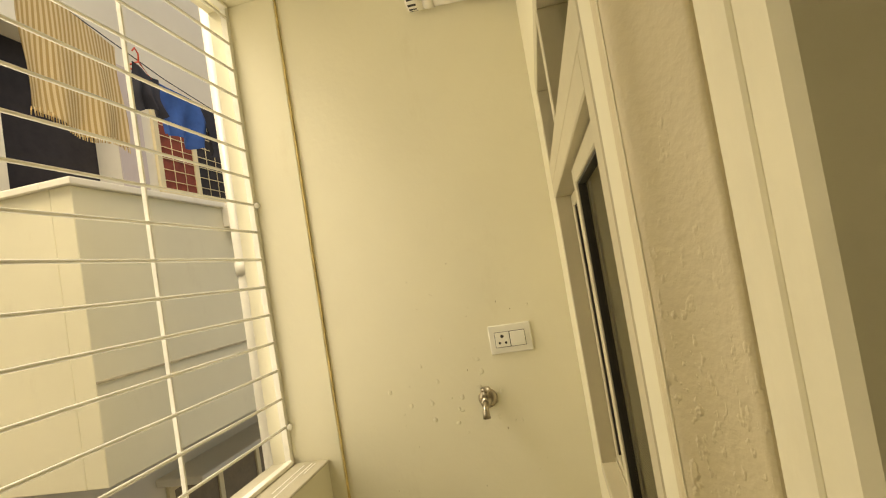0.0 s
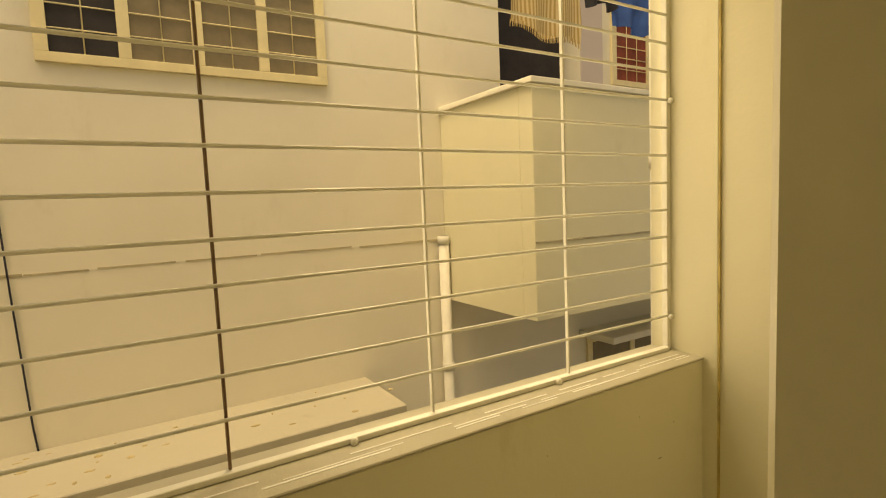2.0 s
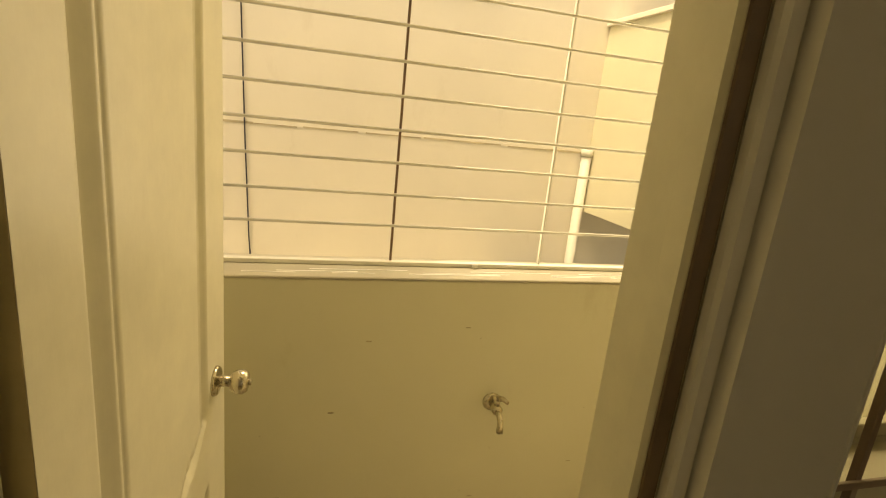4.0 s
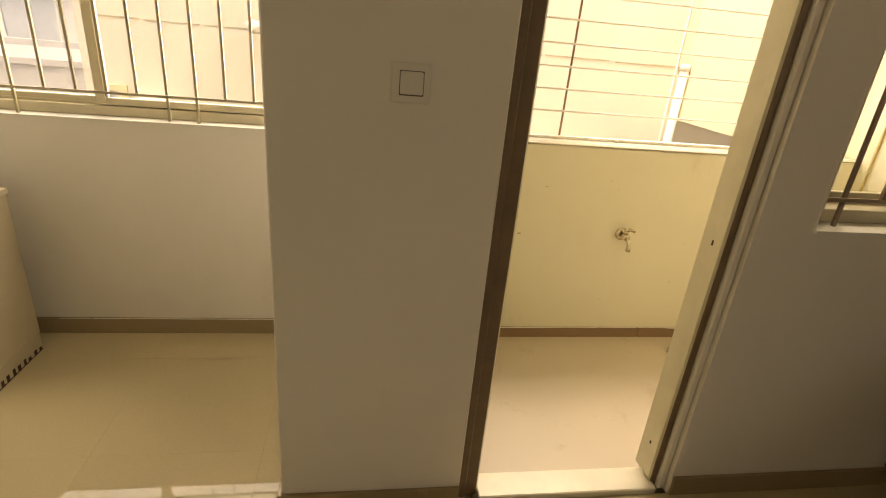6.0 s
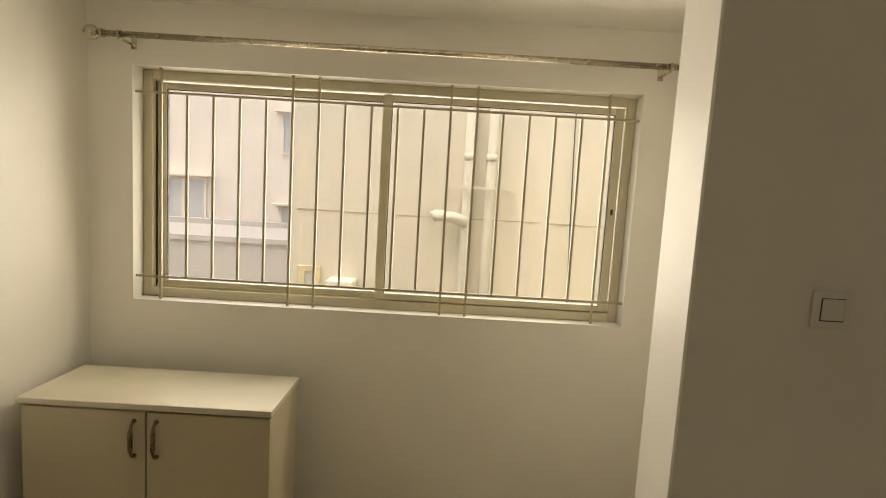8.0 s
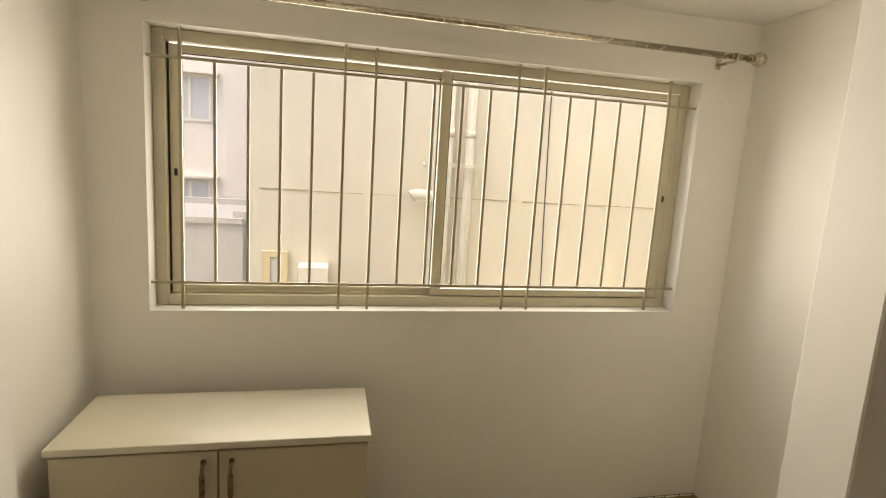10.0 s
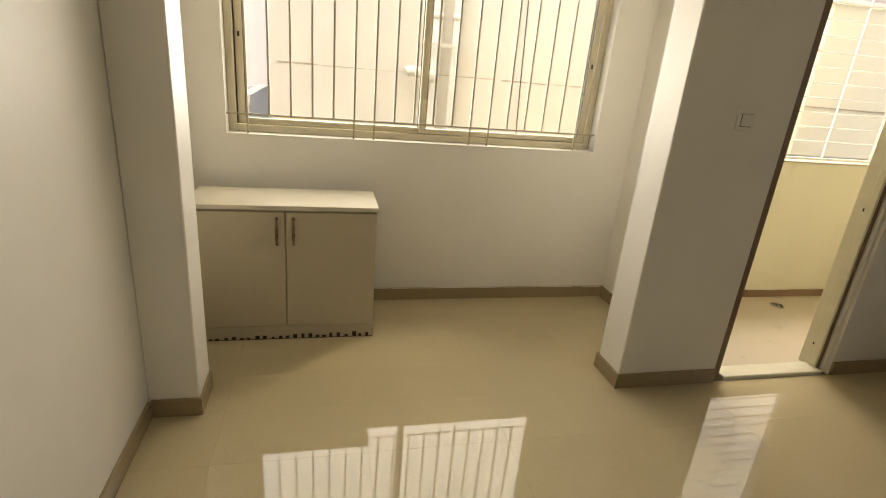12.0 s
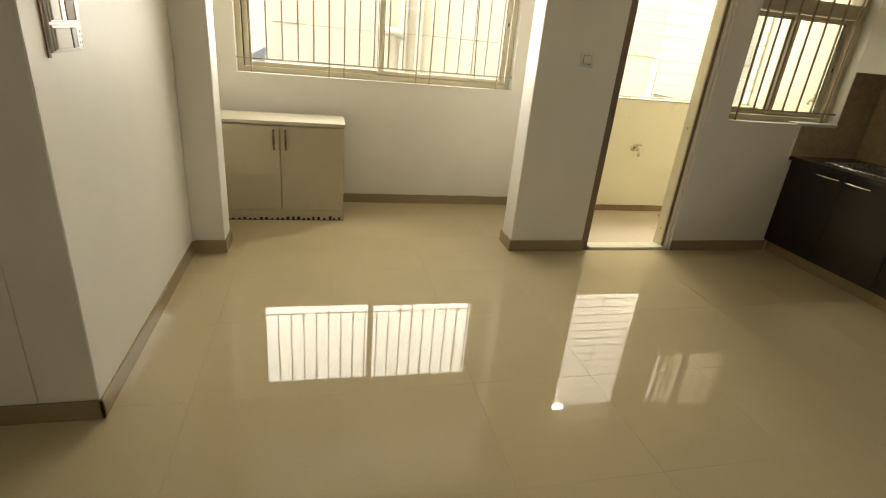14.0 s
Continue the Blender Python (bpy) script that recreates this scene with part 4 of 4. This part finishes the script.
def neighbour_house():
    h = thing("neighbour_house", (2.3, 6.0, GZ), "cream plastered neighbouring house with a projecting balcony", "house")
    Y = 3.35
    for d in ((-1.98, 3.68, Y, 9.0, GZ, 6.2), (3.68, 4.58, Y, 9.0, GZ, 2.40), (3.68, 4.58, Y, 9.0, 3.72, 6.2), (3.68, 4.58, 4.3, 9.0, 2.40, 3.72), (4.58, 13.0, Y, 9.0, GZ, 6.2)):
        bpart("wall", d, M_NWALL, h, bevel=0)
    # floor and panel put the doorway's unlit depth into their colour
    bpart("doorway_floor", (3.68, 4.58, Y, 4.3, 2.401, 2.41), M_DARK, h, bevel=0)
    bpart("door", (3.68, 4.58, 3.55, 3.58, 2.41, 3.72), M_DARK, h, "dark panel painted for the unlit room behind the open doorway")
    bpart("door_jamb", (4.58, 4.86, Y - 0.012, Y - 0.001, 2.40, 3.75), M_LILAC, h, "lilac painted jamb")
    b = bpart("balcony", (3.10, 7.5, 2.33, 2.45, 0.93, 2.33), M_NBLOCK, h, "cream plastered solid balcony parapet", 0.004)
    bpart("side", (3.10, 3.22, 2.45, Y - 0.002, 0.93, 2.33), M_NBLOCK, b, bevel=0.003)
    bpart("coping", (3.075, 7.5, 2.305, 2.475, 2.33, 2.365), M_NTRIM, b, bevel=0.004)
    bpart("coping", (3.075, 3.245, 2.475, Y - 0.002, 2.33, 2.365), M_NTRIM, b, bevel=0.004)
    bpart("slab", (3.22, 7.5, 2.45, Y - 0.002, 0.93, 1.06), M_NWALL, b)
    bpart("band", (3.098, 7.5, 2.322, 2.329, 1.40, 1.412), M_GRIME, b, "grimy joint line")
    bpart("ledge_block", (4.25, 4.75, 2.18, 2.329, 2.20, 2.36), M_NTRIM, b, "white ledge block")
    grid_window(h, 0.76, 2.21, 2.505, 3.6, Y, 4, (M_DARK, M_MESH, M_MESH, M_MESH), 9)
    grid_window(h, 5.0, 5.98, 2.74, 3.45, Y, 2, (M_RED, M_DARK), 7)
    grid_window(h, 4.62, 6.4, -0.9, 0.32, Y, 3, (M_MESH,), 0)
    grid_window(h, -1.84, -1.70, 0.45, 0.84, Y, 1, (M_FARPANE,), 0)
    bpart("wall_box", (-1.58, -1.345, Y - 0.22, Y - 0.001, 0.40, 0.80), M_NTRIM, h, "pale plastered box on the wall", 0.006)
    bpart("sunshade", (-0.2, 2.40, 2.72, Y - 0.001, 0.40, 0.47), M_SILL, h, "stained concrete sunshade slab", 0.006)
    bpart("sunshade", (4.5, 6.6, 2.95, Y - 0.001, 0.40, 0.46), M_NWALL, h, "concrete sunshade slab", 0.006)
    r = random.Random(14)
    bm = bmesh.new()
    for k in range(34):
        ball(bm, (r.uniform(-0.1, 2.45), r.uniform(2.78, 3.3), 0.47), 1.0, 7, 5, (r.uniform(0.005, 0.03), r.uniform(0.004, 0.02), r.uniform(0.002, 0.008)))
    tagged(part("debris", bm, M_EDGE, h), "dry dirt lying on the sunshade", kind="stuff")
    r = random.Random(11)
    bm = bmesh.new()
    x = -1.9
    while x < 3.0:
        w = r.uniform(0.2, 0.6)
        box(bm, x, x + w, Y - 0.004, Y - 0.0005, 1.383 + r.uniform(-0.004, 0.004), 1.392 + r.uniform(-0.003, 0.006))
        x += w + r.uniform(0.0, 0.08)
    part("joint_line", bm, M_GRIME, h, "grimy horizontal plaster joint")


neighbour_house()


def drain_pipe(x, y, z0, z1, r, label, elbows=()):
    p = thing("drain_pipe", (x, y, z0), label, "pipe", "outside drain pipes")
    mat = M_PVC if y < 2 else M_NPIPE
    tpart("pipe", [(x, y, z0), (x, y, z1)], r, mat, p, seg=16)
    for z in elbows:
        tpart("collar", [(x, y, z), (x, y, z + 0.06)], r * 1.15, mat, p, seg=16)


drain_pipe(3.055, 3.295, GZ, 1.42, 0.040, "cream drain pipe in the corner of the neighbouring house", (1.36, 0.4))
drain_pipe(3.175, 1.56, GZ, 4.0, 0.035, "white drain pipe outside the balcony grille", (1.78,))
for x, r in ((-0.40, 0.045), (-0.21, 0.04)):
    drain_pipe(x, 3.295, GZ, 6.0, r, "cream drain pipe on the neighbouring house", (0.5, 1.9))
bm = bmesh.new()
box(bm, -0.60, -0.05, 3.225, 3.24, 1.655, 1.68)
box(bm, -0.59, -0.57, 3.24, 3.349, 1.655, 1.68)
box(bm, -0.08, -0.06, 3.24, 3.349, 1.655, 1.68)
tagged(finish("pipe_bracket", bm, M_NPIPE), "painted bracket across the drain pipes", "bracket")
bm = bmesh.new()
tube(bm, [(-0.40, 3.27, 1.36), (-0.52, 3.24, 1.40), (-0.66, 3.24, 1.41), (-0.69, 3.24, 1.39)], [0.05, 0.05, 0.05, 0.055], 14)
tagged(finish("pipe_elbow", bm, M_NPIPE), "short branch elbow on the drain pipe", "pipe")


def cloth(name, x0, x1, y, z0, z1, mat, label, sag=0.0, fold=0.03, fringe=0, slant=0.0, seed=1):
    r = random.Random(seed)
    ph = [r.uniform(0, 6.28) for _ in range(3)]
    t = thing(name, ((x0 + x1) / 2, y, z0), label, "cloth")
    nx, nz = 36, 22
    bm = bmesh.new()
    for off in (0.0, 0.004):
        rows = []
        for j in range(nz + 1):
            v = j / nz
            row = []
            for i in range(nx + 1):
                u = i / nx
                top = z1 - slant * u - sag * math.sin(math.pi * u)
                bot = z0 - slant * 0.5 * u + 0.02 * math.sin(9 * u + ph[2])
                row.append(bm.verts.new((x0 + (x1 - x0) * u + 0.01 * math.sin(7 * v + ph[0]), y + off + fold * (1 - v) * math.sin(16 * u + ph[0]) + 0.5 * fold * math.sin(5 * u + 3 * v + ph[1]), bot + (top - bot) * v)))
            rows.append(row)
        for j in range(nz):
            for i in range(nx):
                bm.faces.new((rows[j][i], rows[j][i + 1], rows[j + 1][i + 1], rows[j + 1][i])).smooth = True
    part("cloth", bm, mat, t)
    if fringe:
        bm = bmesh.new()
        for k in range(fringe):
            u = k / (fringe - 1)
            x = x0 + (x1 - x0) * u
            z = z0 - slant * 0.5 * u + 0.02 * math.sin(9 * u + ph[2])
            tube(bm, [(x, y, z + 0.01), (x + r.uniform(-0.006, 0.006), y, z - 0.03)], 0.003, 5)
        part("fringe", bm, mat, t)


cable = thing("cable", (0.58, 3.335, -1.0), "thin black cable hanging down the neighbouring wall", "cable")
tpart("wire", [(0.50, 3.338, 4.4), (0.50, 3.338, 2.2), (0.53, 3.338, 1.3), (0.56, 3.338, 0.6), (0.64, 3.338, -0.4), (0.70, 3.338, -3.3)], 0.005, M_NAVY, cable, seg=6)

LY = 2.36
line = thing("clothes_line", (4.5, LY, 3.1), "thin clothes line over the neighbouring balcony", "line")
tpart("cord", [(2.4, LY, 3.36), (3.1, LY, 3.28), (3.9, LY, 3.12), (4.7, LY, 3.02), (7.0, LY, 3.0)], 0.003, M_NAVY, line, seg=6)
for x in (2.4, 7.0):
    bm = bmesh.new()
    tube(bm, [(x, LY, 3.36 if x < 3 else 3.0), (x, LY + 0.99, 3.5 if x < 3 else 3.2)], 0.008, 6)
    part("arm", bm, M_PVC, line)
cloth("towel", 2.985, 3.53, LY, 2.66, 3.30, M_TOWEL, "brown and cream striped towel with a fringe on the line", 0.0, 0.02, 42, 0.12, 2)
cloth("shirt", 3.80, 4.25, LY, 2.76, 3.10, M_BLUE, "blue garment hanging on the line", 0.01, 0.03, 0, 0.05, 5)
cloth("shirt", 4.22, 4.62, LY - 0.02, 2.72, 3.04, M_NAVY, "dark garment hanging on the line", 0.01, 0.03, 0, 0.02, 6)
cloth("shirt", 3.60, 3.82, LY - 0.02, 2.86, 3.12, M_NAVY, "dark garment bunched on the line", 0.01, 0.03, 0, 0.03, 7)
hanger = thing("clothes_hanger", (3.68, LY, 3.16), "red plastic clothes hanger hooked on the line", "hanger")
tpart("frame", [(3.60, LY, 3.10), (3.68, LY - 0.01, 3.15), (3.78, LY, 3.08), (3.60, LY, 3.09)], 0.006, M_ORANGE, hanger, seg=6)
tpart("hook", [(3.68, LY - 0.01, 3.15), (3.685, LY - 0.01, 3.20), (3.66, LY - 0.01, 3.225), (3.64, LY - 0.01, 3.20)], 0.005, M_ORANGE, hanger, seg=6)


def far_house():
    h = thing("far_house", (-9.0, 20.0, GZ), "peach plastered house across the gap with shuttered windows", "house")
    Y = 18.0
    bpart("wall", (-17.0, -3.2, Y, 26.0, GZ, 9.5), M_PINK, h, bevel=0)
    bpart("roof", (-17.3, -2.9, Y - 0.4, 26.3, 9.5, 9.8), M_GREY, h, bevel=0)
    for x0, x1, z0, z1 in ((-11.06, -9.5, 0.14, 1.65), (-6.6, -5.42, 2.8, 4.15), (-6.6, -5.45, -0.6, 0.75)):
        w = bpart("window", (x0 - 0.07, x1 + 0.07, Y - 0.06, Y - 0.001, z0 - 0.07, z0), M_NTRIM, h)
        bpart("frame", (x0 - 0.07, x0, Y - 0.06, Y - 0.001, z0, z1 + 0.07), M_NTRIM, w)
        bpart("frame", (x1, x1 + 0.07, Y - 0.06, Y - 0.001, z0, z1 + 0.07), M_NTRIM, w)
        bpart("frame", ((x0 + x1) / 2 - 0.05, (x0 + x1) / 2 + 0.05, Y - 0.06, Y - 0.001, z0, z1), M_NTRIM, w)
        bpart("pane", (x0, x1, Y - 0.03, Y - 0.002, z0, z1), M_FARPANE, w, bevel=0)
        bpart("sunshade", (x0 - 0.3, x1 + 0.35, Y - 0.3, Y - 0.001, z1 + 0.10, z1 + 0.18), M_PINK, w)


far_house()


def low_house():
    h = thing("low_house", (-6.0, 11.0, GZ), "low weathered grey house with a stained parapet", "house")
    bpart("wall", (-12.0, -3.0, 9.5, 14.0, GZ, 0.35), M_GREY, h, bevel=0)
    bpart("parapet", (-12.0, -3.0, 9.45, 9.62, 0.35, 0.46), M_GREY, h)
    bpart("parapet", (-12.0, -3.0, 13.8, 14.0, 0.35, 0.50), M_GREY, h)
    bpart("parapet", (-3.2, -2.95, 9.62, 13.8, 0.35, 0.58), M_GREY, h)


low_house()


# ---- floor tiles ----
def floor_tiles():
    """Large tiles butted with hairline joints, each a trace out of level."""
    r = random.Random(21)
    pitch, gap, shared = 0.59, 0.0003, {}
    for x0, x1, y0, y1 in FLOORS:
        for i in range(-6, 9):
            for j in range(-9, 5):
                a, b = max(x0, -1.289 + pitch * i), min(x1, -1.289 + pitch * (i + 1))
                c, d = max(y0, -0.909 + pitch * j), min(y1, -0.909 + pitch * (j + 1))
                if b - a < 0.01 or d - c < 0.01:
                    continue
                key = (round(b - a, 4), round(d - c, 4))
                if key not in shared:
                    bm = bmesh.new()
                    box(bm, gap - key[0] / 2, key[0] / 2 - gap, gap - key[1] / 2, key[1] / 2 - gap, -0.008, 0.0)
                    me = bpy.data.meshes.new("tile")
                    bm.to_mesh(me)
                    bm.free()
                    me.materials.append(M_FLOOR)
                    shared[key] = me
                ob = new("tile", shared[key])
                ob.matrix_world = pose((a + b) / 2, (c + d) / 2, 0.0, r.uniform(-0.008, 0.008), r.uniform(-0.008, 0.008), 0)
                ob.parent = room_floor


floor_tiles()
